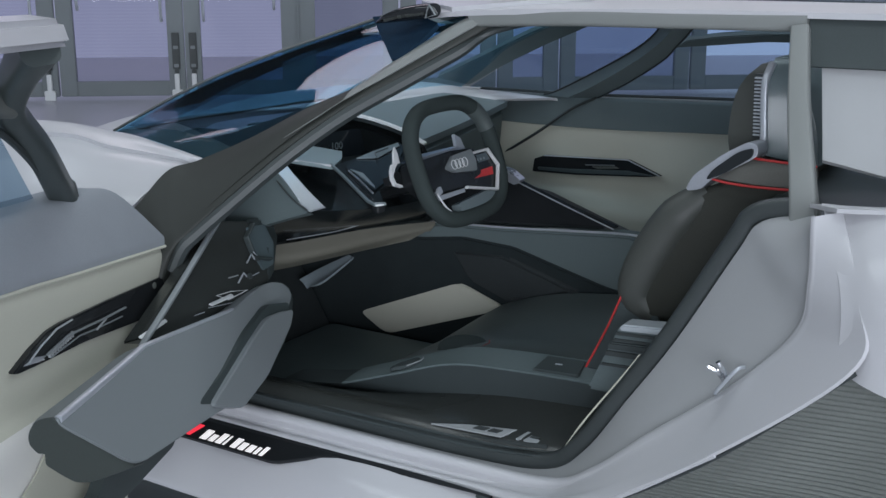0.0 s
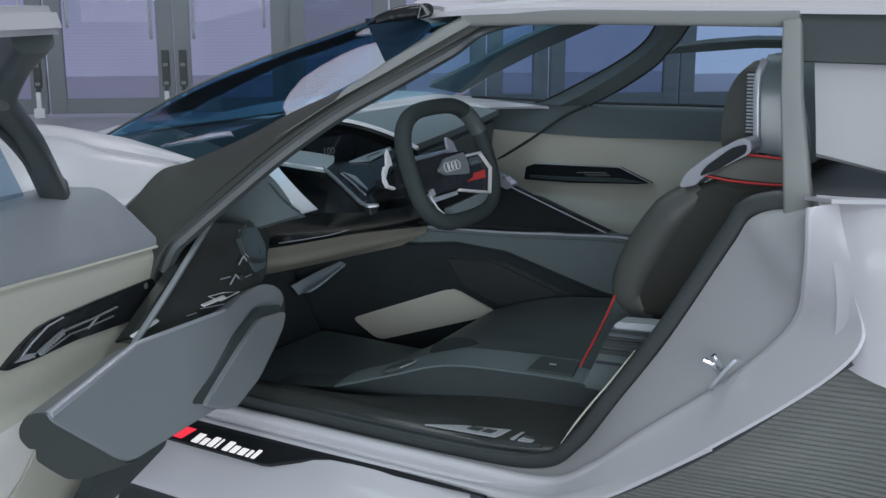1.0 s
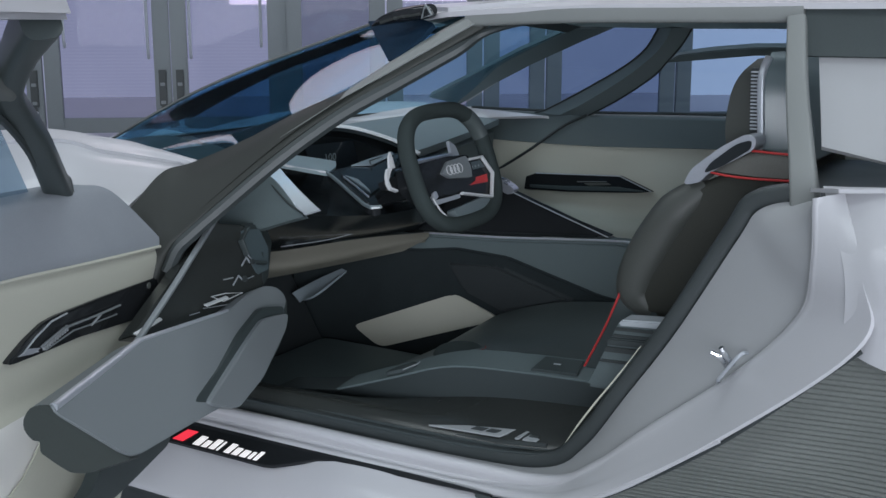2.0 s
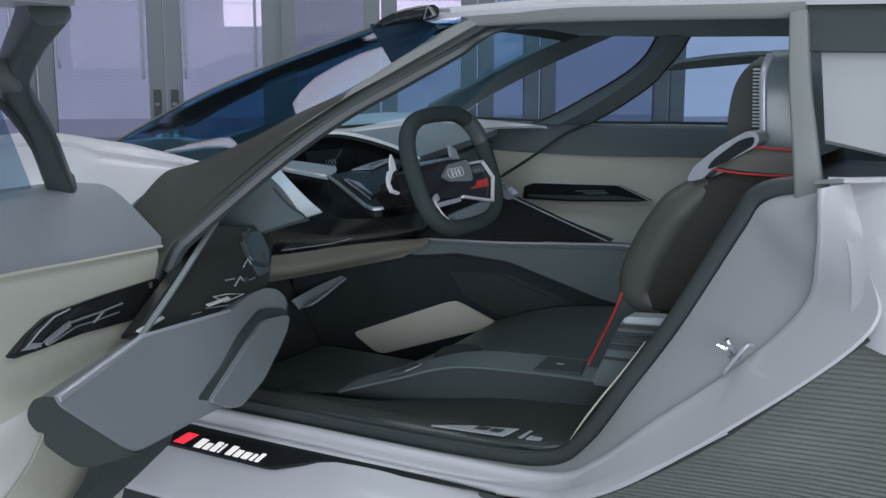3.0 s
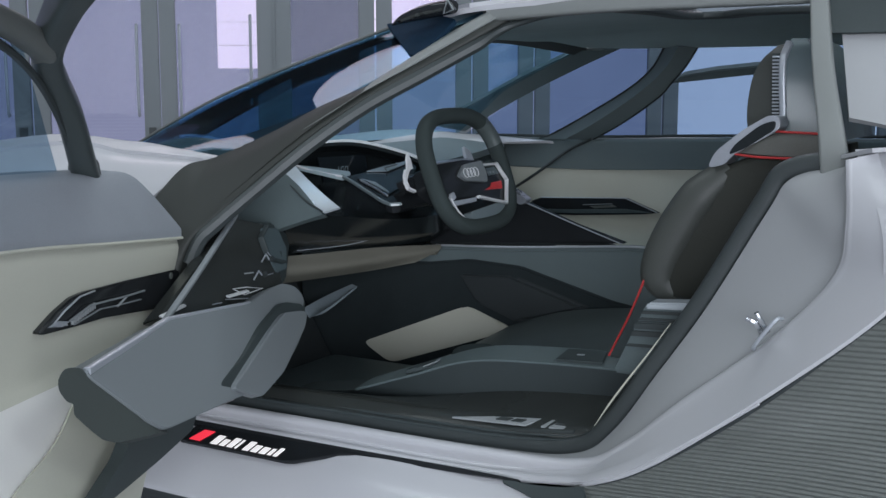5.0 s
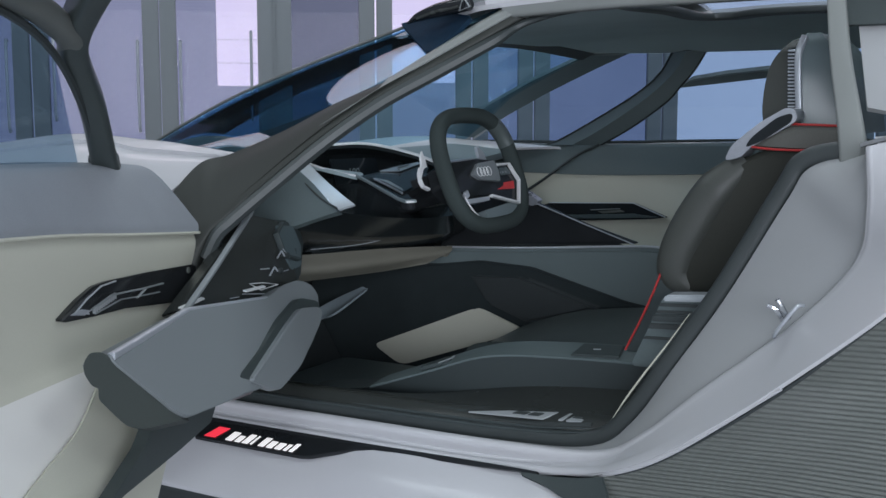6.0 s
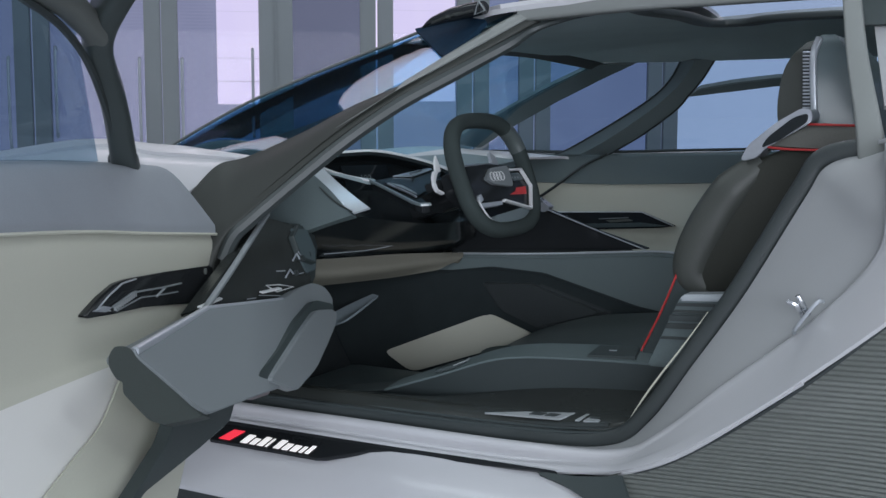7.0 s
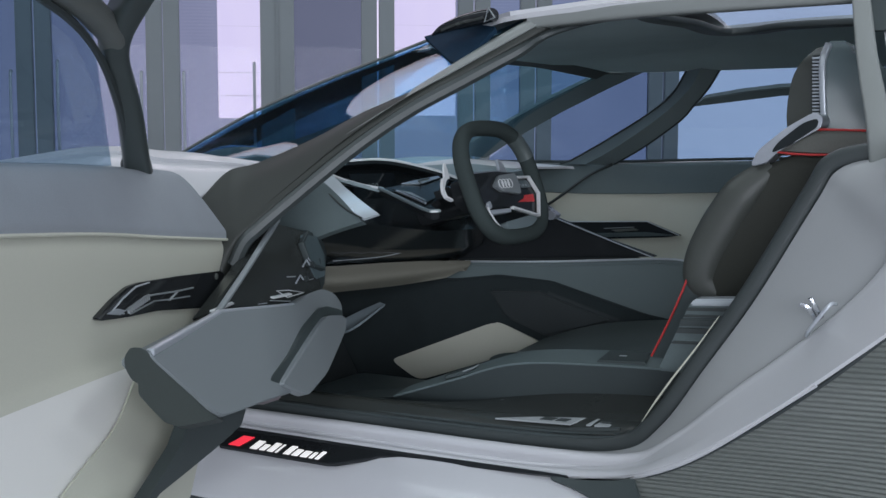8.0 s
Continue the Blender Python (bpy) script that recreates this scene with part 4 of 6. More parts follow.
part("nose", sheet([nose, [(x - 0.02, y, 0.30) for x, y, z in nose], [(x + 0.12, y, 0.13) for x, y, z in nose]], 0.01, 30), PAINT, car, "white satin nose")
part("underbody", box((-3.0, 1.64, 0.12), (1.4, 3.28, 0.19)), RUBBER, car, "black flat underbody")
for wx, wy in ((-2.42, 1.66), (-2.42, 3.26), (0.62, 1.68), (0.62, 3.24)):
    tyre = part("wheel", sweep([(wx + 0.29 * math.cos(k * math.pi / 12), wy, 0.345 + 0.29 * math.sin(k * math.pi / 12)) for k in range(24)], bar(0.11, 0.22, 0.03), n=48, closed=True, up=(0, 1, 0)), RUBBER, car, "black tyre")
    part("rim", sweep([(wx, wy - 0.09, 0.345), (wx, wy + 0.09, 0.345)], circle(0.235, 28), n=2, curved=False), SILVER, tyre, "satin silver wheel rim")

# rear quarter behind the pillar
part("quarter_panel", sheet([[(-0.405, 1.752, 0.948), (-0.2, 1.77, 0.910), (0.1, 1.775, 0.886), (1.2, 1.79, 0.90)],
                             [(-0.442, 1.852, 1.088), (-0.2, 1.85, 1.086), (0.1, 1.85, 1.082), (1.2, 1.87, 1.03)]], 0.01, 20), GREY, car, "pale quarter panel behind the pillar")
part("quarter_trim", sheet([[(-0.46, 1.832, 1.083), (0.0, 1.832, 1.083), (0.5, 1.842, 1.080), (1.2, 1.862, 1.022)],
                            [(-0.47, 1.866, 1.162), (0.0, 1.866, 1.156), (0.5, 1.874, 1.146), (1.2, 1.89, 1.05)]], 0.006, 20), DARKTRIM, car, "charcoal strip under the roof rail")

# Opaque slab; the hall's light through the window is put into its colour.
part("quarter_window", slab(rounded([(-0.285, 1.838, 1.092), (0.40, 1.842, 1.090), (0.40, 1.862, 1.144), (-0.285, 1.858, 1.150)], 0.01), (0, 0.006, 0), 0.001), PALETEAL, car, "quarter light, the hall's light through it put into its pale blue")

# door seal
part("door_seal", sweep([(p[0] - 0.014 * min(1, max(0, (p[0] + 0.9) / 0.15)), p[1] + 0.010, p[2] + 0.014) for p in seal_line], bar(0.031, 0.030, 0.010), n=110, up=(0, 1, 0)), RUBBER, car, "black rubber door seal")
for dy, dz in ((0.000, 0.0265), (0.017, 0.0300)):
    part("seal_rib", sweep([(x, y + dy, z + dz) for x, y, z in seal_line[:4]], circle(0.0036, 8), n=50, up=(0, 1, 0), scales=[1, 1, 1, 0.2]), TRIMLIGHT, car, "raised rib along the door seal")
part("seal_lip", sweep([(p[0] - 0.016, p[1] + 0.030, p[2] + 0.030) for p in seal_line[:4]], circle(0.006, 8), n=40, up=(0, 1, 0)), RUBBER, car, "thin inner lip of the door seal")
part("jamb_trim", sweep([(-0.795, 1.688, 0.405), (-0.768, 1.686, 0.448), (-0.738, 1.684, 0.492), (-0.70, 1.682, 0.545), (-0.66, 1.682, 0.605)], bar(0.003, 0.006, 0.001), n=24, up=(0, 1, 0), scales=[0.3, 1, 1, 0.8, 0.3]), PALE, car, "thin pale trim along the rear seal")

# ---------------------------------------------------------------- the car: inside
inner_sill = part("inner_sill", sheet([[(-1.95, 1.71, 0.345), (-1.4, 1.705, 0.347), (-1.0, 1.703, 0.35), (-0.83, 1.70, 0.360)],
                                       [(-1.95, 1.735, 0.362), (-1.4, 1.73, 0.366), (-1.0, 1.73, 0.372), (-0.77, 1.725, 0.39)],
                                       [(-1.95, 1.78, 0.345), (-1.4, 1.775, 0.360), (-1.0, 1.775, 0.385), (-0.75, 1.775, 0.405)],
                                       [(-1.95, 1.84, 0.30), (-1.4, 1.84, 0.335), (-1.0, 1.85, 0.405), (-0.78, 1.85, 0.425)]], 0.005, 40), CHARCOAL, car, "satin black inner sill")


def on_sill(x, k):
    """On the flat of the inner sill: x along, k from its outer to its inner edge."""
    return (x, 1.712 + 0.045 * k, 0.3555 + 0.02 * (x + 1.1) / 0.25 * 0.55 + 0.0112 + 0.012 * k)


part("sill_wedge", slab([on_sill(-1.10, 0.1), on_sill(-0.945, 0.15), on_sill(-0.925, 0.75), on_sill(-1.02, 0.5)], (0, 0, -0.003), 0), LETTER, inner_sill, "pale printed wedge")
for x0, x1 in ((-0.914, -0.907), (-0.898, -0.870)):
    part("print_bar", slab([on_sill(x0, 0.2), on_sill(x1, 0.2), on_sill(x1 + 0.012, 0.75), on_sill(x0 + 0.012, 0.75)], (0, 0, -0.003), 0), LETTER, inner_sill, "pale printed bar")
for x0, x1 in ((-1.01, -0.985), (-0.978, -0.957)):
    part("print_bar", slab([on_sill(x0, 0.28), on_sill(x1, 0.28), on_sill(x1 + 0.008, 0.5), on_sill(x0 + 0.008, 0.5)], (0, 0, 0.0015), 0), RUBBER, inner_sill, "dark printed bar")
part("print_bar", slab([on_sill(-0.890, 0.40), on_sill(-0.872, 0.40), on_sill(-0.870, 0.52), on_sill(-0.888, 0.52)], (0, 0, 0.0015), 0), RUBBER, inner_sill, "dark printed bar")

part("cabin_floor", box((-2.05, 1.74, 0.20), (0.0, 3.25, 0.23)), CARPET, car, "black carpeted cabin floor")
# Paler mat added over the carpet to lift the dark footwell.
part("floor_mat", slab(rounded([(-1.86, 1.85, 0.262), (-1.86, 2.38, 0.262), (-1.40, 2.38, 0.262), (-1.40, 1.94, 0.262)], 0.04), (0, 0, -0.034), 0.006, 2), TRIM, car, "slate blue mat added to lighten the footwell floor")
part("bulkhead", slab([(-2.05, 1.7, 0.2), (-2.05, 3.25, 0.2), (-2.0, 3.25, 0.8), (-2.0, 1.7, 0.8)], (-0.03, 0, 0)), MATTEBLACK, car, "black carpeted bulkhead")
part("rear_bulkhead", slab([(-0.30, 1.72, 0.2), (-0.30, 3.2, 0.2), (-0.05, 3.1, 0.86), (-0.05, 1.75, 0.86)], (0.03, 0, 0)), TRIM, car, "charcoal rear bulkhead")
part("foot_rest", slab([(-2.03, 1.86, 0.50), (-2.03, 2.40, 0.50), (-1.87, 2.40, 0.235), (-1.87, 1.86, 0.235)], (-0.02, 0, -0.01), 0.004), MATTEBLACK, car, "black carpeted foot rest")
part("silver_duct", sheet([[(-1.925, 2.328, 0.388), (-1.860, 2.376, 0.428), (-1.800, 2.428, 0.461)],
                           [(-1.910, 2.330, 0.378), (-1.840, 2.355, 0.410), (-1.798, 2.424, 0.456)],
                           [(-1.900, 2.334, 0.368), (-1.835, 2.322, 0.395), (-1.796, 2.420, 0.452)]], 0.006, 24, 9), FACET, car, "pale blue-grey duct lip low in the footwell")
# centre console
console = part("console", slab([(-2.0, 2.42, 0.24), (-0.7, 2.42, 0.24), (-0.7, 2.42, 0.610), (-0.94, 2.42, 0.612), (-1.02, 2.42, 0.614), (-1.31, 2.42, 0.592), (-1.55, 2.42, 0.580), (-2.0, 2.42, 0.55)], (0, 0.07, 0), 0.008), TRIM, car, "charcoal centre console")
# Recess stretched forward: footwell shade on the console put in as black.
part("console_recess", slab([(-1.99, 2.41, 0.52), (-1.57, 2.41, 0.538), (-1.45, 2.412, 0.555), (-1.30, 2.412, 0.548), (-1.05, 2.412, 0.482), (-0.97, 2.41, 0.47), (-1.15, 2.41, 0.452), (-1.28, 2.41, 0.395), (-1.30, 2.41, 0.245), (-1.99, 2.41, 0.245)], (0, 0.03, 0), 0.006), RECESS, console, "console side recess, its footwell end blackened for shade")
part("console_bolster", slab([(-1.48, 2.402, 0.52), (-1.33, 2.402, 0.528), (-1.10, 2.398, 0.462), (-1.30, 2.39, 0.405), (-1.42, 2.395, 0.445)], (0, 0.02, 0), 0.010, 3), MATTEBLACK, console, "black padded knee rest")
part("console_edge", sweep([(-1.55, 2.418, 0.584), (-1.31, 2.416, 0.596), (-1.02, 2.416, 0.618), (-0.94, 2.416, 0.616)], circle(0.003, 6), n=20), SILVER, console, "thin bright console edge")
part("console_top", slab([(-1.60, 2.43, 0.588), (-1.04, 2.46, 0.618), (-1.17, 2.462, 0.655), (-1.335, 2.465, 0.712), (-1.60, 2.47, 0.74)], (0, 0.03, 0), 0.005), BLACK, console, "gloss black sloping console top")
part("console_fall", slab([(-1.60, 2.46, 0.58), (-1.04, 2.47, 0.60), (-1.17, 2.49, 0.635), (-1.335, 2.495, 0.690), (-1.60, 2.50, 0.72)], (0, 0.20, -0.05), 0.005), MATTEBLACK, console, "black far side of the console")
part("console_line", sweep([(-1.335, 2.458, 0.714), (-1.17, 2.455, 0.658), (-1.045, 2.453, 0.617)], circle(0.0016, 6), n=10), SILVER, console)
part("console_cap", slab(rounded([(-1.375, 2.455, 0.742), (-1.335, 2.452, 0.735), (-1.300, 2.450, 0.712), (-1.318, 2.450, 0.698), (-1.352, 2.452, 0.712)], 0.008), (0, 0.03, 0), 0.004, 2), GUIDE, console, "pale metal cap at the head of the console")
part("console_slot", slab([(-1.21, 2.425, 0.603), (-1.15, 2.425, 0.607), (-1.15, 2.428, 0.610), (-1.21, 2.428, 0.606)], (0, 0.004, 0), 0), LETTER, console)
part("foot_panel", slab(rounded([(-1.785, 2.408, 0.30), (-1.685, 2.398, 0.252), (-1.31, 2.398, 0.385), (-1.455, 2.408, 0.435)], 0.03), (0, 0.015, 0), 0.003), BEIGE, car, "cream panel low on the console side")

# dashboard
dash = part("dashboard", loft([[(-1.50, 1.83, 0.725), (-1.60, 1.83, 0.68), (-1.68, 1.83, 0.62), (-1.95, 1.83, 0.60), (-2.0, 1.83, 0.78), (-1.72, 1.83, 0.765)],
                               [(-1.46, 2.1, 0.69), (-1.53, 2.1, 0.645), (-1.62, 2.1, 0.608), (-1.95, 2.1, 0.6), (-2.0, 2.1, 0.77), (-1.72, 2.1, 0.745)],
                               [(-1.48, 2.4, 0.68), (-1.50, 2.4, 0.63), (-1.56, 2.4, 0.595), (-1.95, 2.4, 0.6), (-2.0, 2.4, 0.77), (-1.70, 2.4, 0.745)],
                               [(-1.55, 2.5, 0.69), (-1.56, 2.5, 0.64), (-1.62, 2.5, 0.6), (-1.95, 2.5, 0.6), (-2.0, 2.5, 0.77), (-1.72, 2.5, 0.745)]]), PANELBLACK, car, "gloss black dashboard")
part("passenger_side", loft([[(-1.60, 2.48, 0.76), (-1.62, 2.48, 0.66), (-1.70, 2.48, 0.60), (-1.95, 2.48, 0.60), (-1.98, 2.48, 0.79), (-1.70, 2.48, 0.785)],
                             [(-1.66, 2.8, 0.765), (-1.67, 2.8, 0.66), (-1.74, 2.8, 0.60), (-1.95, 2.8, 0.60), (-1.98, 2.8, 0.80), (-1.74, 2.8, 0.795)],
                             [(-1.78, 3.22, 0.765), (-1.79, 3.22, 0.66), (-1.82, 3.22, 0.60), (-1.97, 3.22, 0.60), (-1.99, 3.22, 0.80), (-1.84, 3.22, 0.80)]]), TRIM, dash, "teal-grey passenger side of the dashboard")
part("dash_band", sheet([[(-1.70, 1.80, 0.618), (-1.645, 1.95, 0.610), (-1.60, 2.2, 0.600), (-1.53, 2.41, 0.588)],
                         [(-1.69, 1.80, 0.585), (-1.625, 1.95, 0.575), (-1.585, 2.2, 0.568), (-1.525, 2.39, 0.575)],
                         [(-1.73, 1.80, 0.545), (-1.665, 1.95, 0.545), (-1.625, 2.2, 0.538), (-1.56, 2.33, 0.548)]], -0.03, 20), SHADELEATHER, dash, "leather band under the dashboard, its shade put into the colour")
part("end_panel", sheet([[(-1.76, 1.80, 0.70), (-1.70, 1.80, 0.80), (-1.635, 1.85, 0.83)],
                         [(-1.69, 1.795, 0.68), (-1.62, 1.815, 0.755), (-1.57, 1.84, 0.795)],
                         [(-1.585, 1.80, 0.690), (-1.52, 1.808, 0.712), (-1.472, 1.814, 0.728)]], -0.02, 16), TRIM, dash, "blue-grey end panel of the dashboard")
part("end_groove", sweep([(-1.642, 1.862, 0.821), (-1.579, 1.838, 0.787), (-1.520, 1.818, 0.755), (-1.467, 1.805, 0.736)], circle(0.0022, 6), n=16), RUBBER, dash, "dark groove beside the blade")
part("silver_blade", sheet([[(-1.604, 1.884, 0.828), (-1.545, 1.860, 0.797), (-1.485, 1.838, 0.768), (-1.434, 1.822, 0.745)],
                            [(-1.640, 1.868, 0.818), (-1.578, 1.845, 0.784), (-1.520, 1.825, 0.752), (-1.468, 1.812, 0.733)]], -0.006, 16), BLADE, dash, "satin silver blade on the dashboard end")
part("silver_line", sweep([(-1.606, 1.887, 0.825), (-1.598, 1.930, 0.812), (-1.580, 1.985, 0.798), (-1.560, 2.022, 0.790)], circle(0.0028, 6), n=20), BRIGHTLINE, dash)
part("end_cover", sheet([[(-1.608, 1.896, 0.822), (-1.585, 1.960, 0.805), (-1.562, 2.022, 0.789)], [(-1.74, 2.02, 0.815), (-1.68, 2.09, 0.800), (-1.62, 2.13, 0.787)], [(-1.88, 2.12, 0.808), (-1.79, 2.20, 0.795), (-1.69, 2.225, 0.785)]], 0.008, 12), PALETEAL, dash, "blue-grey flat cover beside the instruments")
# A highlight on the gloss black, put in as a silver thread.
part("dash_line", sweep([(-1.632, 1.931, 0.624), (-1.579, 2.067, 0.626), (-1.530, 2.181, 0.644), (-1.506, 2.236, 0.650)], circle(0.0010, 6), n=16), SILVER, dash, "thin line low on the dashboard, highlight put in as silver")
# instrument hood
hood = part("instrument_hood", sheet([[(-1.90, 2.10, 0.835), (-1.87, 2.34, 0.845), (-1.78, 2.39, 0.848), (-1.64, 2.39, 0.825), (-1.52, 2.34, 0.800)],
                                      [(-1.93, 2.16, 0.80), (-1.89, 2.39, 0.815), (-1.80, 2.43, 0.815), (-1.66, 2.43, 0.79), (-1.53, 2.38, 0.765)],
                                      [(-1.93, 2.18, 0.74), (-1.89, 2.40, 0.74), (-1.80, 2.44, 0.74), (-1.66, 2.44, 0.72), (-1.53, 2.40, 0.70)]], 0.01, 24), PANELBLACK, dash, "black instrument hood")
# Lip whitened in place of the light that it catches.
part("hood_edge", sheet([[(-1.90, 2.10, 0.838), (-1.87, 2.34, 0.848), (-1.78, 2.39, 0.851), (-1.64, 2.39, 0.828), (-1.52, 2.34, 0.803)],
                         [(-1.915, 2.115, 0.842), (-1.885, 2.36, 0.851), (-1.79, 2.412, 0.854), (-1.648, 2.412, 0.830), (-1.523, 2.36, 0.804)]], 0.006, 24), LITEDGE, dash, "lip of the instrument hood, caught light put into its white")
part("dash_deck", sheet([[(-1.60, 2.45, 0.79), (-1.66, 2.8, 0.80), (-1.75, 3.2, 0.81)], [(-1.9, 2.46, 0.825), (-1.95, 2.8, 0.825), (-1.96, 3.18, 0.83)], [(-2.25, 2.5, 0.78), (-2.23, 2.8, 0.78), (-2.05, 3.15, 0.80)]], 0.02, 14), DECKTEAL, dash, "pale teal dashboard deck")
part("deck_front", sheet([[(-1.90, 1.80, 0.74), (-1.96, 2.1, 0.75), (-1.98, 2.45, 0.76)], [(-2.0, 1.85, 0.77), (-2.27, 2.1, 0.77), (-2.40, 2.45, 0.765)]], 0.02, 14), MATTEBLACK, dash, "black deck under the windscreen")
part("display", slab([(-1.80, 2.24, 0.815), (-1.76, 2.40, 0.815), (-1.74, 2.40, 0.745), (-1.78, 2.24, 0.745)], (-0.01, 0.005, 0), 0.002), SCREEN, dash, "dark instrument display")
txt = bpy.data.curves.new("digits", "FONT")
txt.body, txt.size, txt.extrude = "100", 0.027, 0.0003
digits = new("display_digits", txt)
digits.matrix_world = Matrix.Translation((-1.772, 2.285, 0.772)) @ Matrix(((0.24, 0.0, 0.97), (0.97, 0, -0.24), (0, 1, 0))).to_4x4()
digits.data.materials.append(DECKTEAL)
digits.parent = dash
tagged(digits, label="pale digits 100")
tray = part("screen_tray", slab(rounded([(-1.568, 2.026, 0.789), (-1.505, 1.986, 0.778), (-1.358, 1.880, 0.753), (-1.331, 1.869, 0.749), (-1.323, 1.888, 0.750), (-1.384, 1.953, 0.762), (-1.403, 2.032, 0.771), (-1.50, 2.24, 0.804), (-1.543, 2.286, 0.809), (-1.556, 2.186, 0.801)], 0.006, 2), (0.002, -0.002, -0.016), 0.002), BLACK, dash, "gloss black floating instrument tray")
part("tray_glass", slab([(-1.535, 2.032, 0.7895), (-1.49, 2.000, 0.7815), (-1.385, 1.935, 0.7655), (-1.412, 2.032, 0.7745), (-1.505, 2.232, 0.8075), (-1.540, 2.262, 0.8115), (-1.548, 2.150, 0.8030)], (0, 0, -0.002), 0), SCREEN, tray, "dark glass face of the tray")
# Two pale patches paint the sky's reflection onto the dark glass.
part("tray_facet", slab([(-1.512, 2.020, 0.7880), (-1.492, 2.012, 0.7850), (-1.392, 1.948, 0.7690), (-1.400, 1.958, 0.7710), (-1.470, 2.012, 0.7835)], (0, 0, -0.002), 0), FACET, tray, "blue-grey patch, sky reflection painted on the tray glass")
part("tray_facet", slab([(-1.545, 2.090, 0.8000), (-1.510, 2.125, 0.7995), (-1.525, 2.240, 0.8110), (-1.545, 2.262, 0.8140), (-1.550, 2.165, 0.8060)], (0, 0, -0.002), 0), FACET, tray, "blue-grey patch, sky reflection painted on the tray glass")
part("tray_trim", sweep([(-1.568, 2.022, 0.792), (-1.505, 1.980, 0.781), (-1.358, 1.874, 0.756), (-1.335, 1.866, 0.752), (-1.322, 1.886, 0.752)], bar(0.006, 0.007, 0.0015), n=24, curved=False), DASHGREY, tray, "satin blue-grey edge of the tray")
part("tray_tip", slab([(-1.345, 1.870, 0.7545), (-1.331, 1.8645, 0.7525), (-1.319, 1.886, 0.7530), (-1.329, 1.889, 0.7545)], (0, 0, -0.004), 0.0006), BRIGHTLINE, tray, "bright tip of the tray edge")
part("tray_line", sweep([(-1.510, 2.010, 0.786), (-1.440, 1.962, 0.7755), (-1.372, 1.912, 0.765)], bar(0.003, 0.004, 0.001), n=12, curved=False), GUIDE, tray)
part("tray_outline", sweep([(-1.500, 2.110, 0.799), (-1.535, 2.150, 0.8045), (-1.535, 2.205, 0.8095)], circle(0.0014, 6), n=12, curved=False), RUBBER, tray)

# ---------------------------------------------------------------- steering wheel, in its own plane: x across, y up, z to the driver
WHEEL = Matrix.Translation((-1.315, 2.168, 0.805)) @ Matrix(((0, -0.34, 0.94), (1, 0, 0), (0, 0.94, 0.34))).to_4x4() @ Matrix.Diagonal((0.94, 1, 1, 1))


def rim_point(a, rx, ry):
    c, s = math.cos(a), math.sin(a)
    return (rx * math.copysign(abs(c) ** 0.66, c), ry * math.copysign(abs(s) ** 0.72, s), 0)


wheel = part("steering_wheel", sweep([rim_point(2 * math.pi * k / 28, 0.180, 0.133) for k in range(28)], bar(0.035, 0.037, 0.015, 4), n=84, closed=True), SUEDEDARK, car, "dark suede squared-off steering wheel")
wheel.matrix_world = WHEEL
part("rim_cap", sweep([rim_point(a, 0.180, 0.133) for a in (0.30, 0.45, 0.60, 0.75, 0.9)], bar(0.037, 0.039, 0.016, 4), n=16), LEATHER, wheel, "black leather section of the rim")


def disc(poly, z0, z1, r, bev=0.003):
    return slab(rounded([(x, y, z1) for x, y in poly], r), (0, 0, z0 - z1), bev)


part("hub", disc([(-0.168, 0.020), (-0.03, 0.024), (0.07, 0.018), (0.075, -0.045), (-0.02, -0.062), (-0.14, -0.060), (-0.18, -0.026)], -0.05, 0.010, 0.010), BLACK, wheel, "gloss black hub")
part("hub_cover", disc([(-0.045, 0.012), (0.045, 0.016), (0.053, -0.012), (0.044, -0.036), (-0.055, -0.026), (-0.085, -0.012)], 0.0, 0.018, 0.006), SHELL, wheel, "grey hub cover")
for k in range(4):
    part("badge_ring", sweep([(-0.052 + 0.0165 * k + 0.0115 * math.cos(q * 0.5236), -0.009 + 0.0105 * math.sin(q * 0.5236), 0.0192) for q in range(12)], circle(0.0010, 5), n=18, closed=True, up=(0, 0, 1)), BRIGHTLINE, wheel, "bright ring of the hub badge")
part("spoke_frame", sweep([(0.06, 0.006, 0.010), (0.13, 0.006, 0.010), (0.160, -0.037, 0.010), (0.121, -0.092, 0.010), (-0.016, -0.066, 0.012)], bar(0.006, 0.010, 0.002), n=40, curved=False, up=(0, 0, 1)), BRIGHTLINE, wheel, "pale satin spoke frame")
part("spoke_plate", disc([(0.04, 0.004), (0.125, 0.002), (0.152, -0.037), (0.118, -0.085), (0.0, -0.062)], -0.015, 0.004, 0.006), BLACK, wheel, "gloss black spoke plate")
part("red_display", disc([(0.006, -0.040), (0.052, -0.038), (0.138, -0.036), (0.132, -0.055), (0.069, -0.053), (0.008, -0.051)], 0.0, 0.0065, 0.002, 0.001), REDDIM, wheel, "lit red button strip")
for k in range(3):
    part("switch", disc([(0.075 + 0.016 * k, -0.010), (0.081 + 0.016 * k, -0.010), (0.081 + 0.016 * k, -0.015), (0.075 + 0.016 * k, -0.015)], 0.003, 0.007, 0.001, 0.0008), LETTER, wheel)
part("lower_plate", disc([(-0.156, -0.066), (-0.022, -0.066), (-0.024, -0.075), (-0.148, -0.077)], -0.005, 0.010, 0.002), SILVER, wheel, "satin silver lower spoke")
part("lower_fill", disc([(-0.055, -0.096), (0.125, -0.084), (0.118, -0.112), (0.09, -0.124), (-0.05, -0.126)], -0.02, 0.004, 0.006), DASHGREY, wheel, "teal-grey plate inside the rim")
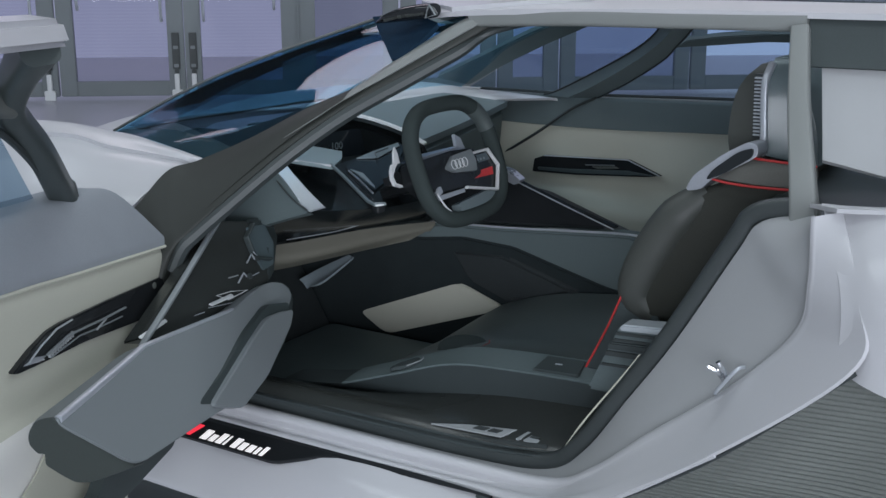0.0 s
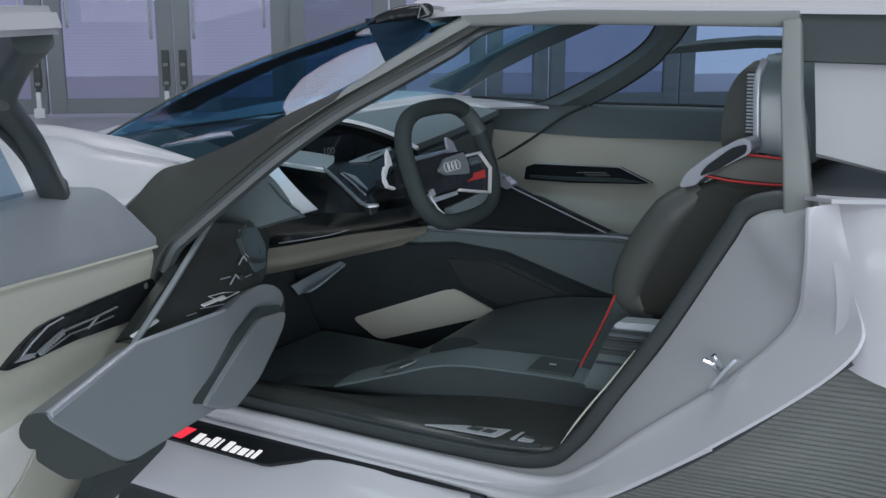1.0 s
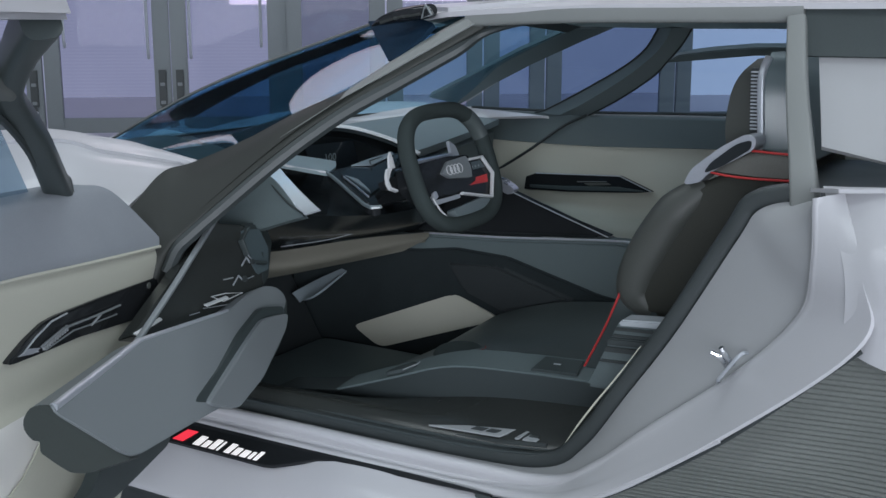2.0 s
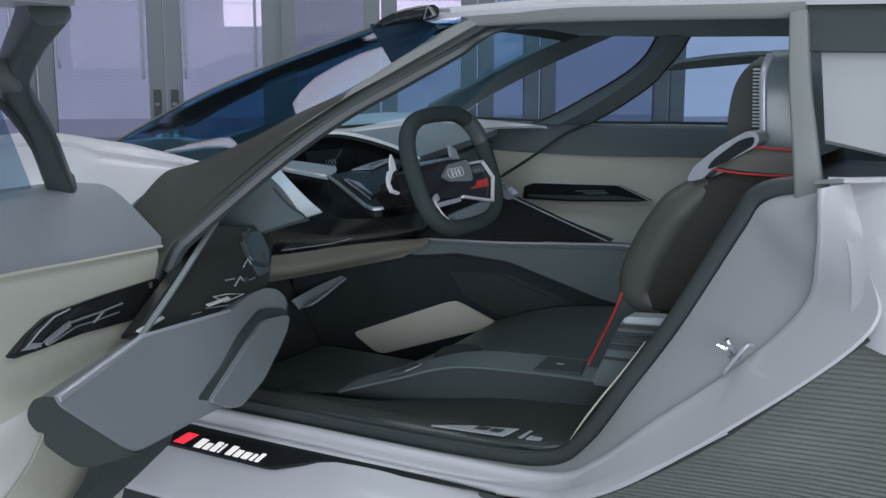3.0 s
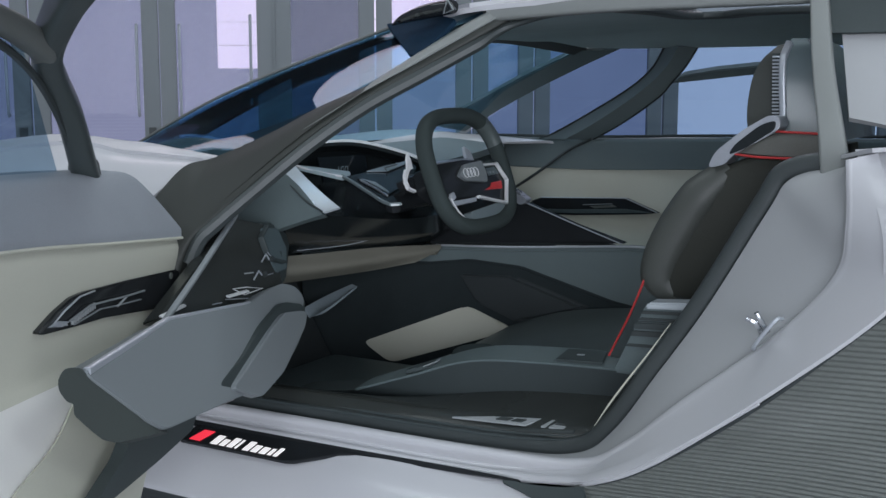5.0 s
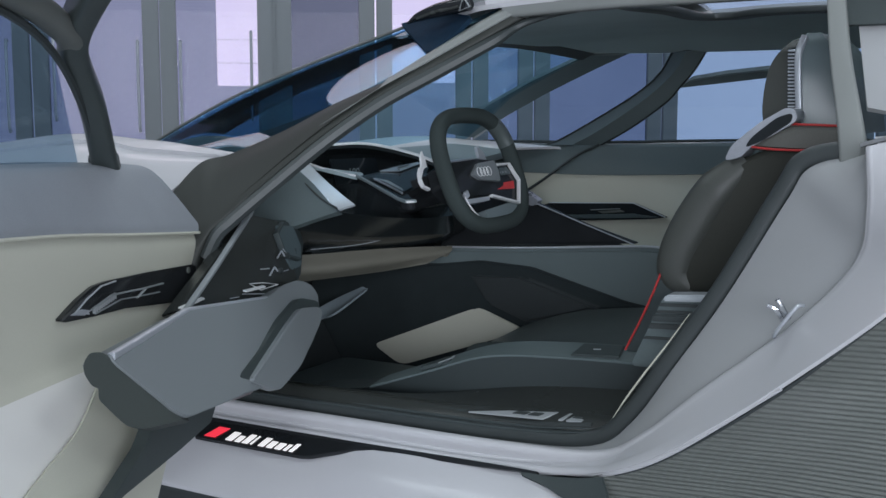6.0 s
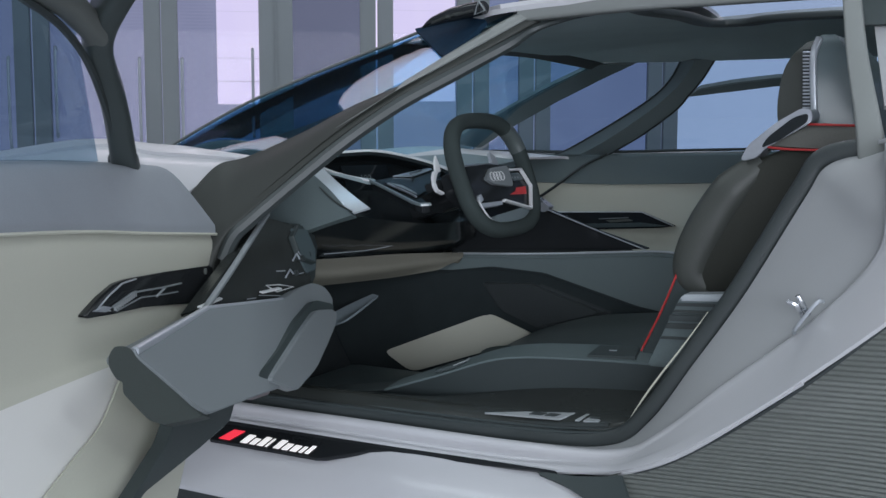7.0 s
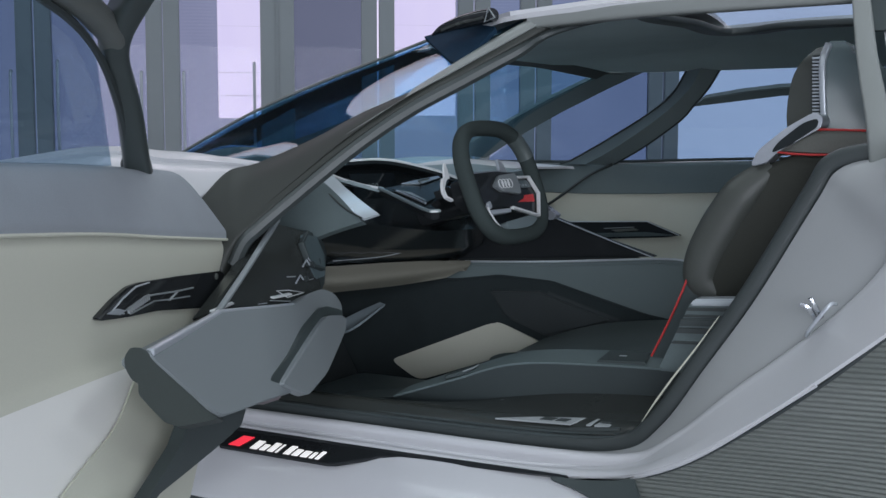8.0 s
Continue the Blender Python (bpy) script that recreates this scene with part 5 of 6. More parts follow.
# Pale strip in place of sky mirrored in the hub's black top.
part("hub_brow", slab(rounded([(-0.160, 0.026, -0.002), (0.020, 0.030, -0.002), (0.060, 0.034, -0.030), (-0.150, 0.036, -0.030)], 0.006), (0, -0.006, 0), 0.001), GUIDE, wheel, "pale strip over the hub, sky reflection put in as metal")
part("rim_line", sweep([(-0.150, -0.060, 0.014), (-0.132, -0.092, 0.014), (-0.105, -0.112, 0.012)], circle(0.0022, 6), n=10), BRIGHTLINE, wheel, "bright line inside the rim")
part("hub_button", disc([(-0.145, -0.050), (-0.130, -0.046), (-0.126, -0.060), (-0.142, -0.066)], 0.0, 0.016, 0.003, 0.001), SILVER, wheel, "small bright button")
part("spoke_fill", disc([(0.060, 0.0), (0.125, -0.001), (0.140, -0.018), (0.062, -0.020)], 0.003, 0.006, 0.002, 0.001), SHELLDARK, wheel, "dark satin switch field")
paddle = part("paddle", disc([(-0.197, 0.028), (-0.184, 0.055), (-0.173, 0.066), (-0.170, 0.048), (-0.172, 0.028)], -0.048, -0.043, 0.0015, 0.001), BRIGHTLINE, wheel, "pale satin shift paddle")
part("paddle_grip", disc([(-0.184, 0.028), (-0.202, 0.030), (-0.215, 0.016), (-0.221, -0.002), (-0.216, -0.016), (-0.190, -0.025), (-0.189, -0.020), (-0.211, -0.012), (-0.214, 0.004), (-0.196, 0.021)], -0.050, -0.042, 0.0015, 0.001), BRIGHTLINE, paddle)
part("paddle_mount", disc([(-0.222, 0.006), (-0.17, 0.012), (-0.16, -0.02), (-0.218, -0.012)], -0.068, -0.052, 0.004), BLACK, wheel)
part("hub_fin", disc([(0.030, 0.018), (0.038, 0.062), (0.062, 0.048), (0.070, 0.018)], -0.02, -0.012, 0.004), SILVER, wheel, "satin silver fin above the hub")
part("column", sweep([(0, -0.01, -0.05), (0, 0.0, -0.22)], bar(0.10, 0.08, 0.03), n=2, up=(0, 1, 0)), BLACK, wheel)

# ---------------------------------------------------------------- seat


def profile(y, k=0.0, pinch=0.0):
    """Outline of the seat back at y, hollowed at the front by k and drawn in by pinch."""
    base = [(-0.735, 0.600), (-0.768, 0.626), (-0.766, 0.675), (-0.738, 0.735), (-0.700, 0.798), (-0.657, 0.846), (-0.615, 0.866), (-0.57, 0.884), (-0.50, 0.882), (-0.49, 0.83), (-0.56, 0.72), (-0.62, 0.62), (-0.66, 0.600)]
    cx, cz = -0.63, 0.74
    out = []
    for i, (x, z) in enumerate(base):
        hollow = k if 0 < i < 6 else 0
        x, z = x + hollow, z
        out.append((cx + (x - cx) * (1 - pinch), y, cz + (z - cz) * (1 - pinch)))
    return out


seat = part("driver_seat", loft([profile(1.874, 0, 0.10), profile(1.880, 0, 0.03), profile(1.892), profile(1.95, 0.012), profile(2.135, 0.05), profile(2.32, 0.012), profile(2.378), profile(2.39, 0, 0.03), profile(2.396, 0, 0.10)], n=49), OLIVE, car, "dark olive and black bucket seat with red piping")
part("bolster", sweep([(-0.722, 1.897, 0.604), (-0.752, 1.894, 0.640), (-0.748, 1.892, 0.680), (-0.722, 1.892, 0.735), (-0.680, 1.892, 0.800), (-0.625, 1.894, 0.852)], circle(0.030, 16, 1.3), n=36, up=(1, 0, 0.6), scales=[0.75, 0.95, 1, 1.05, 1, 0.6]), GREYLEATHER, seat, "grey leather side bolster")
part("shoulder_band", sheet([[(-0.628, 1.872, 0.884), (-0.58, 1.862, 0.880), (-0.52, 1.858, 0.878), (-0.44, 1.858, 0.880)],
                             [(-0.59, 1.880, 0.902), (-0.56, 1.868, 0.906), (-0.51, 1.862, 0.908), (-0.44, 1.862, 0.908)],
                             [(-0.572, 1.895, 0.918), (-0.54, 1.882, 0.918), (-0.50, 1.876, 0.917), (-0.44, 1.874, 0.916)]], 0.02, 16), BROWN, seat, "grey-brown shoulder band")
part("piping", sweep([(-0.63, 1.868, 0.881), (-0.58, 1.858, 0.876), (-0.52, 1.854, 0.875), (-0.44, 1.854, 0.877)], circle(0.0022, 6), n=20), RED, seat, "red piping")
part("piping", sweep([(-0.572, 1.89, 0.919), (-0.54, 1.878, 0.919), (-0.50, 1.872, 0.918), (-0.44, 1.870, 0.916)], circle(0.0022, 6), n=20), RED, seat, "red piping")
guide = part("belt_guide", slab(rounded([(-0.664, 1.866, 0.852), (-0.650, 1.864, 0.882), (-0.600, 1.864, 0.923), (-0.558, 1.870, 0.948), (-0.541, 1.872, 0.944), (-0.540, 1.872, 0.925), (-0.556, 1.868, 0.914), (-0.603, 1.862, 0.886), (-0.619, 1.862, 0.875), (-0.632, 1.864, 0.860)], 0.012), (0.004, 0.045, 0), 0.006, 3), GUIDE, seat, "broad pale satin belt guide")
part("guide_slot", slab(rounded([(-0.626, 1.858, 0.876), (-0.614, 1.858, 0.896), (-0.570, 1.862, 0.932), (-0.546, 1.866, 0.939), (-0.547, 1.866, 0.923), (-0.595, 1.858, 0.890)], 0.012), (0, 0.010, 0), 0.001), PANELBLACK, guide, "dark oval slot for the belt")
part("head_pad", loft([[(-0.618, 1.968, 0.90), (-0.618, 2.30, 0.90), (-0.556, 2.312, 0.90), (-0.556, 1.956, 0.90)],
                       [(-0.624, 1.968, 0.95), (-0.624, 2.30, 0.95), (-0.556, 2.312, 0.95), (-0.556, 1.956, 0.95)],
                       [(-0.617, 1.970, 1.01), (-0.617, 2.30, 1.01), (-0.556, 2.31, 1.01), (-0.556, 1.958, 1.01)],
                       [(-0.602, 1.978, 1.045), (-0.602, 2.29, 1.045), (-0.556, 2.30, 1.05), (-0.556, 1.965, 1.05)],
                       [(-0.578, 1.99, 1.070), (-0.578, 2.28, 1.070), (-0.554, 2.285, 1.074), (-0.554, 1.985, 1.074)]], n=26), GREYLEATHER, seat, "dark grey-green head pad")
part("head_shell", loft([[(-0.552, 1.948, 0.915), (-0.552, 2.32, 0.915), (-0.46, 2.31, 0.90), (-0.46, 1.958, 0.90)],
                         [(-0.553, 1.948, 0.96), (-0.553, 2.32, 0.96), (-0.468, 2.30, 0.96), (-0.468, 1.965, 0.96)],
                         [(-0.555, 1.952, 1.02), (-0.555, 2.315, 1.02), (-0.492, 2.30, 1.03), (-0.492, 1.97, 1.03)],
                         [(-0.556, 1.962, 1.06), (-0.556, 2.30, 1.06), (-0.515, 2.29, 1.065), (-0.515, 1.98, 1.065)],
                         [(-0.553, 1.985, 1.082), (-0.553, 2.28, 1.082), (-0.53, 2.27, 1.082), (-0.53, 1.995, 1.082)]], n=26), HEADSHELL, seat, "dark satin headrest shell")
part("head_trim", sweep([(-0.553, 1.944, 0.915), (-0.552, 1.942, 0.945), (-0.556, 1.944, 1.0), (-0.558, 1.95, 1.045), (-0.552, 1.966, 1.074)], bar(0.012, 0.012, 0.003), n=24, up=(1, 0, 0)), SILVER, seat, "satin silver headrest edge")
for k in range(17):
    z = 0.948 + 0.0062 * k
    part("comb_tooth", box((-0.5735 - 0.0002 * k, 1.946, z), (-0.561, 1.958, z + 0.003), 0.0006, 1), SILVER, seat)
part("comb_slot", slab([(-0.576, 1.953, 0.942), (-0.560, 1.951, 0.942), (-0.562, 1.955, 1.055), (-0.579, 1.957, 1.055)], (0, 0.01, 0), 0), RUBBER, seat)
part("cushion", loft([[(-1.36, 1.93, 0.34), (-1.36, 2.39, 0.34), (-1.36, 2.39, 0.37), (-1.36, 2.16, 0.36), (-1.36, 1.93, 0.37)],
                      [(-1.30, 1.90, 0.32), (-1.30, 2.40, 0.32), (-1.30, 2.40, 0.405), (-1.30, 2.15, 0.39), (-1.30, 1.90, 0.40)],
                      [(-1.16, 1.89, 0.32), (-1.16, 2.41, 0.32), (-1.16, 2.40, 0.45), (-1.16, 2.14, 0.415), (-1.16, 1.90, 0.445)],
                      [(-0.98, 1.88, 0.32), (-0.98, 2.41, 0.32), (-0.98, 2.40, 0.475), (-0.98, 2.14, 0.425), (-0.98, 1.90, 0.468)],
                      [(-0.72, 1.88, 0.32), (-0.72, 2.41, 0.32), (-0.72, 2.40, 0.49), (-0.72, 2.14, 0.45), (-0.72, 1.90, 0.48)]], n=31), LEATHER, seat, "black leather seat cushion")
def oval(k, z):
    """One ring of the thigh pad, k of its full size."""
    return [(-1.210 + (0.050 * math.cos(a) - 0.018 * math.sin(a)) * k, 2.020 + (0.018 * math.cos(a) + 0.062 * math.sin(a)) * k, z) for a in (2 * math.pi * q / 20 for q in range(20))]


part("thigh_pad", loft([oval(1.0, 0.394), oval(1.05, 0.410), oval(1.0, 0.420), oval(0.85, 0.426), oval(0.5, 0.427)], n=17), SUEDEDARK, seat, "dark oval thigh pad on the cushion")
part("stitch", sweep([(-1.149, 2.004, 0.434), (-1.152, 2.035, 0.430), (-1.165, 2.060, 0.427)], circle(0.001, 5), n=8), RED, seat, "short red stitch")
part("piping", sweep([(-0.842, 1.868, 0.488), (-0.80, 1.872, 0.58), (-0.765, 1.876, 0.675)], circle(0.0022, 6), n=12), RED, seat, "red piping")
part("side_gusset", slab([(-0.842, 1.872, 0.484), (-0.765, 1.878, 0.675), (-0.70, 1.876, 0.63), (-0.72, 1.872, 0.48)], (0, 0.02, 0), 0.002), CARPET, seat, "black fabric gusset")

# side console between seat and sill
rail = part("side_console", loft([[(-1.56, 1.80, 0.318), (-1.56, 1.90, 0.318), (-1.56, 1.89, 0.335), (-1.56, 1.82, 0.335)],
                                  [(-1.40, 1.85, 0.325), (-1.40, 1.92, 0.325), (-1.40, 1.905, 0.362), (-1.40, 1.825, 0.354)],
                                  [(-1.26, 1.855, 0.33), (-1.26, 1.93, 0.33), (-1.26, 1.905, 0.415), (-1.26, 1.83, 0.402)],
                                  [(-1.12, 1.855, 0.33), (-1.12, 1.93, 0.33), (-1.12, 1.905, 0.463), (-1.12, 1.83, 0.450)],
                                  [(-0.95, 1.855, 0.34), (-0.95, 1.93, 0.34), (-0.95, 1.90, 0.482), (-0.95, 1.828, 0.466)],
                                  [(-0.72, 1.855, 0.34), (-0.72, 1.93, 0.34), (-0.72, 1.90, 0.490), (-0.72, 1.828, 0.474)]], n=40), TRIMLIGHT, car, "dark slate side console beside the seat")
# Overlay paler than the sides: light on the upward face put into colour.
part("console_cap", sheet([[(-1.40, 1.823, 0.356), (-1.26, 1.828, 0.405), (-1.12, 1.828, 0.453), (-0.95, 1.826, 0.4695), (-0.74, 1.826, 0.477)],
                           [(-1.40, 1.865, 0.362), (-1.26, 1.868, 0.4125), (-1.12, 1.868, 0.460), (-0.95, 1.866, 0.4785), (-0.74, 1.866, 0.486)],
                           [(-1.40, 1.902, 0.365), (-1.26, 1.903, 0.418), (-1.12, 1.903, 0.466), (-0.95, 1.898, 0.485), (-0.74, 1.898, 0.493)]], 0.004, 40, 7), TRIM, rail, "console top overlay, lit tone put into its blue-grey")
part("window_switch", slab([(-0.94, 1.832, 0.476), (-0.84, 1.832, 0.482), (-0.85, 1.888, 0.4925), (-0.935, 1.888, 0.488)], (0, 0, -0.006), 0.002), DARKTRIM, rail, "dark switch plate")
part("switch_key", slab([(-0.905, 1.858, 0.4838), (-0.888, 1.858, 0.4850), (-0.888, 1.864, 0.4862), (-0.905, 1.864, 0.4850)], (0, 0, -0.003), 0.001), SILVER, rail)
part("side_pocket", slab(rounded([(-1.285, 1.834, 0.4075), (-1.275, 1.862, 0.4145), (-1.240, 1.886, 0.428), (-1.215, 1.860, 0.434), (-1.235, 1.838, 0.425)], 0.015), (0, 0, -0.008), 0.001), CARPET, rail, "dark almond-shaped pocket")
part("pocket_trim", sweep([(-1.236, 1.834, 0.4235), (-1.214, 1.858, 0.4335), (-1.222, 1.876, 0.4335)], circle(0.0014, 6), n=10), SHELL, rail)
# seat mount box
mount = part("seat_mount", slab([(-0.803, 1.785, 0.478), (-0.742, 1.785, 0.612), (-0.60, 1.785, 0.625), (-0.60, 1.785, 0.478)], (0, 0.045, 0), 0.006), TRIM, car, "charcoal seat mount box")
part("mount_cap", slab([(-0.742, 1.780, 0.604), (-0.736, 1.780, 0.616), (-0.60, 1.780, 0.627), (-0.60, 1.780, 0.612)], (0, 0.045, 0), 0.003), BLADE, mount, "satin metal cap")
for z0, z1, x0 in ((0.594, 0.600, -0.750), (0.582, 0.587, -0.755), (0.552, 0.562, -0.768), (0.532, 0.537, -0.777)):
    part("mount_groove", slab([(x0, 1.781, z0), (x0 + 0.005, 1.781, z1), (-0.60, 1.781, z1 + 0.008), (-0.60, 1.781, z0 + 0.008)], (0, 0.006, 0), 0.001), RUBBER, mount)
part("mount_bar", slab([(-0.762, 1.777, 0.566), (-0.757, 1.777, 0.580), (-0.60, 1.777, 0.590), (-0.60, 1.777, 0.576)], (0, 0.01, 0), 0.003), TRIMLIGHT, mount)

# ---------------------------------------------------------------- open door
DU, DN = Vector((0.331, -0.943, 0)).normalized(), Vector((0.943, 0.331, 0)).normalized()


def at_door(u, off, z):
    """On the open door: u along it from the hinge, off towards the car's rear, z up."""
    p = Vector((-1.597, 1.519, 0)) + DU * u + DN * off
    return (p.x, p.y, z)


def at_frame(u, z, out=0.0):
    """On the leaning window frame of the open door."""
    return at_door(u, -0.058 + 0.623 * (z - 0.864) + out, z)


door = part("driver_door", sheet([[at_door(0, 0.0, 0.703), at_door(0.3, 0.0, 0.733), at_door(0.6, 0, 0.762), at_door(1.2, 0, 0.80)],
                                  [at_door(0, 0.006, 0.68), at_door(0.3, 0.004, 0.705), at_door(0.6, 0.004, 0.73), at_door(1.2, 0.004, 0.76)],
                                  [at_door(0, -0.004, 0.62), at_door(0.3, -0.006, 0.63), at_door(0.6, -0.006, 0.64), at_door(1.2, -0.006, 0.65)],
                                  [at_door(0, 0.0, 0.562), at_door(0.3, 0.0, 0.566), at_door(0.6, 0, 0.572), at_door(1.2, 0, 0.58)],
                                  [at_door(0.02, 0.010, 0.532), at_door(0.3, 0.013, 0.536), at_door(0.6, 0.016, 0.544), at_door(1.2, 0.018, 0.552)]], 0.05, 24), BEIGE, car, "cream leather driver door, swung wide open")
part("lower_panel", sheet([[at_door(0.02, 0.010, 0.532), at_door(0.3, 0.013, 0.536), at_door(0.6, 0.016, 0.544), at_door(1.2, 0.018, 0.552)],
                                  [at_door(0.30, 0.06, 0.39), at_door(0.5, 0.075, 0.38), at_door(0.75, 0.09, 0.37), at_door(1.2, 0.10, 0.36)],
                                  [at_door(0.48, 0.07, 0.12), at_door(0.6, 0.09, 0.12), at_door(0.8, 0.11, 0.12), at_door(1.2, 0.12, 0.12)]], 0.05, 24), PEARL, door, "pale pearl lower door panel")


def panel_row(z, u0, u1):
    """One row across the inner return of the lower panel, at height z from u0 to u1 along the door."""
    low = min(1, (0.54 - z) / 0.16)
    return [at_door(u0 + (u1 - u0) * k, (0.012 + 0.006 * k) + (0.050 + 0.022 * k) * low + 0.007 + 0.012 * low, z) for k in (0, 0.35, 0.7, 1)]


part("inner_return", sheet([panel_row(0.529, 0.06, 0.46), panel_row(0.481, 0.14, 0.58), panel_row(0.455, 0.20, 0.70), panel_row(0.430, 0.25, 0.81), panel_row(0.385, 0.32, 0.97), panel_row(0.25, 0.42, 1.10), panel_row(0.13, 0.48, 1.16)], 0.004, 40, 30), BEIGE, door, "cream return of the lower door panel")
part("door_top", sheet([[at_door(0.20, -0.11, 0.850), at_door(0.4, -0.11, 0.86), at_door(0.7, -0.11, 0.868), at_door(1.2, -0.11, 0.88)],
                        [at_door(0.16, -0.07, 0.846), at_door(0.35, -0.07, 0.854), at_door(0.65, -0.06, 0.864), at_door(1.2, -0.06, 0.877)],
                        [at_door(0.11, -0.035, 0.828), at_door(0.3, -0.035, 0.838), at_door(0.6, -0.03, 0.850), at_door(1.2, -0.03, 0.865)],
                        [at_door(0.02, 0.002, 0.735), at_door(0.3, 0.004, 0.760), at_door(0.6, 0.004, 0.788), at_door(1.2, 0.004, 0.82)],
                        [at_door(0, 0.010, 0.706), at_door(0.3, 0.010, 0.735), at_door(0.6, 0.010, 0.764), at_door(1.2, 0.010, 0.80)]], 0.03, 30), SUEDE, door, "grey suede door top")
part("top_seam", sweep([at_door(0.0, 0.011, 0.705), at_door(0.3, 0.012, 0.734), at_door(0.6, 0.012, 0.763), at_door(1.2, 0.012, 0.80)], circle(0.003, 6), n=24), BEIGE, door, "cream piping under the suede")
part("door_end", slab([at_door(0.0, 0.0, 0.70), at_door(0.0, -0.14, 0.80), at_door(0.0, -0.14, 0.55), at_door(0.0, 0.0, 0.55)], tuple(DU * 0.02), 0.003), PILLAR, door, "dark grey hinge edge of the door")
knee = (-1.388, 1.038, 1.034)
stem = part("window_post", sweep([(-1.587, 1.278, 0.846), (-1.572, 1.262, 0.860), (-1.482, 1.158, 0.948), (-1.428, 1.085, 1.002), knee, (-1.345, 1.008, 1.062), (-1.262, 0.966, 1.105), (-1.170, 0.924, 1.146)], bar(0.054, 0.046, 0.014, 4), n=70, up=(0.8, 0.5, 0.3), scales=[1.15, 0.98, 0.9, 0.88, 0.9, 0.86, 0.9, 1.1]), POSTTEAL, door, "dark grey forked window post")
part("window_frame", sweep([(-1.408, 1.045, 1.022), at_frame(0.56, 1.046), at_frame(0.62, 1.063), at_frame(0.69, 1.078), at_frame(0.85, 1.098), at_frame(1.2, 1.112)], bar(0.042, 0.034, 0.014, 4), n=40, up=(0, 0, 1), scales=[0.7, 1, 1, 1, 1, 1]), POSTGREY, stem, "grey-green rounded window frame")
part("post_seal", sweep([at_frame(0.288, 0.864, 0.002), at_frame(0.412, 0.940, 0.002), at_frame(0.535, 1.002, 0.002), at_frame(0.64, 1.041, 0.002), at_frame(0.75, 1.066, 0.002), at_frame(0.9, 1.085, 0.002), at_frame(1.2, 1.094, 0.002)], circle(0.006, 6), n=30), RUBBER, door, "black window seal")
part("door_pane", slab([at_frame(0.30, 0.855, -0.02), at_frame(1.2, 0.87, -0.02), at_frame(1.2, 1.11, -0.02), at_frame(0.6, 1.06, -0.02)], tuple(DN * -0.004), 0), DOORGLASS, door, "teal tinted door window")
part("roof_flap", slab([at_door(0.56, 0.12, 1.140), at_door(0.70, 0.252, 1.142), at_door(1.2, 0.27, 1.148), at_door(1.2, 0.09, 1.145)], (-0.008, -0.005, 0.034), 0.008), PAINT, door, "white roof edge of the door")

# door pull
recess = [(0.0, 0.644), (0.033, 0.647), (0.237, 0.660), (0.389, 0.667), (0.427, 0.665), (0.475, 0.651), (0.530, 0.629), (0.517, 0.624), (0.429, 0.617), (0.321, 0.611), (0.135, 0.589), (0.0, 0.577)]
pull = part("pull_recess", slab([at_door(u, 0.006, z) for u, z in recess], tuple(DN * -0.02), 0.003), BLACK, door, "gloss black pull recess")
part("pull_rim", sweep([at_door(0.36, 0.008, 0.664), at_door(0.408, 0.008, 0.663), at_door(0.455, 0.008, 0.650), at_door(0.494, 0.008, 0.634), at_door(0.452, 0.008, 0.626)], bar(0.0025, 0.0035, 0.001), n=14, curved=False, up=tuple(DN)), SILVER, pull, "thin silver outline of the pull")
part("pull_tip", slab([at_door(0.506, 0.008, 0.633), at_door(0.474, 0.010, 0.637), at_door(0.445, 0.010, 0.630), at_door(0.462, 0.008, 0.625)], tuple(DN * -0.004), 0.001), SILVER, pull, "satin silver tip of the pull")
part("pull_grip", sweep([at_door(0.445, 0.010, 0.631), at_door(0.385, 0.014, 0.645), at_door(0.318, 0.014, 0.641), at_door(0.276, 0.014, 0.638), at_door(0.190, 0.012, 0.634)], bar(0.003, 0.0045, 0.001), n=20, curved=False, up=tuple(DN)), SHELL, pull, "satin grey grip")
part("pull_shelf", sweep([at_door(0.430, 0.008, 0.622), at_door(0.350, 0.012, 0.632), at_door(0.296, 0.012, 0.627), at_door(0.20, 0.010, 0.620)], bar(0.0025, 0.003, 0.001), n=20, curved=False, up=tuple(DN)), SHELL, pull)
for k in range(10):
    u, z = 0.436 - 0.0078 * k, 0.627 + 0.0013 * k
    part("pull_rib", slab([at_door(u, 0.012, z - 0.003), at_door(u + 0.003, 0.012, z - 0.003), at_door(u + 0.003, 0.012, z + 0.007), at_door(u, 0.012, z + 0.007)], tuple(DN * -0.004), 0), LETTER, pull)
part("seat_key", sweep([at_door(0.262, 0.014, 0.636), at_door(0.296, 0.014, 0.626)], circle(0.002, 6), n=4, curved=False), LETTER, pull)
part("seat_key", sweep([at_door(0.243, 0.014, 0.634), at_door(0.243, 0.014, 0.622)], circle(0.0015, 6), n=4, curved=False), LETTER, pull)
part("latch_knob", sweep([at_door(0.065, 0.0, 0.640), at_door(0.065, 0.008, 0.640)], circle(0.006, 10), n=2, curved=False), CARBON, door)

# grey shell arm of the door with its control panel
face = [(-1.276, 0.972, 0.602), (-1.375, 1.25, 0.615), (-1.461, 1.565, 0.582), (-1.489, 1.649, 0.592), (-1.511, 1.727, 0.592), (-1.525, 1.790, 0.572), (-1.525, 1.818, 0.540), (-1.47, 1.712, 0.485), (-1.378, 1.494, 0.44), (-1.345, 1.372, 0.452), (-1.262, 1.115, 0.477)]
blade = part("door_shell", slab(rounded(face, 0.03, 3), (-0.045, -0.012, -0.018), 0.009, 3), SHELL, car, "blue-grey shell arm standing out with the open door")
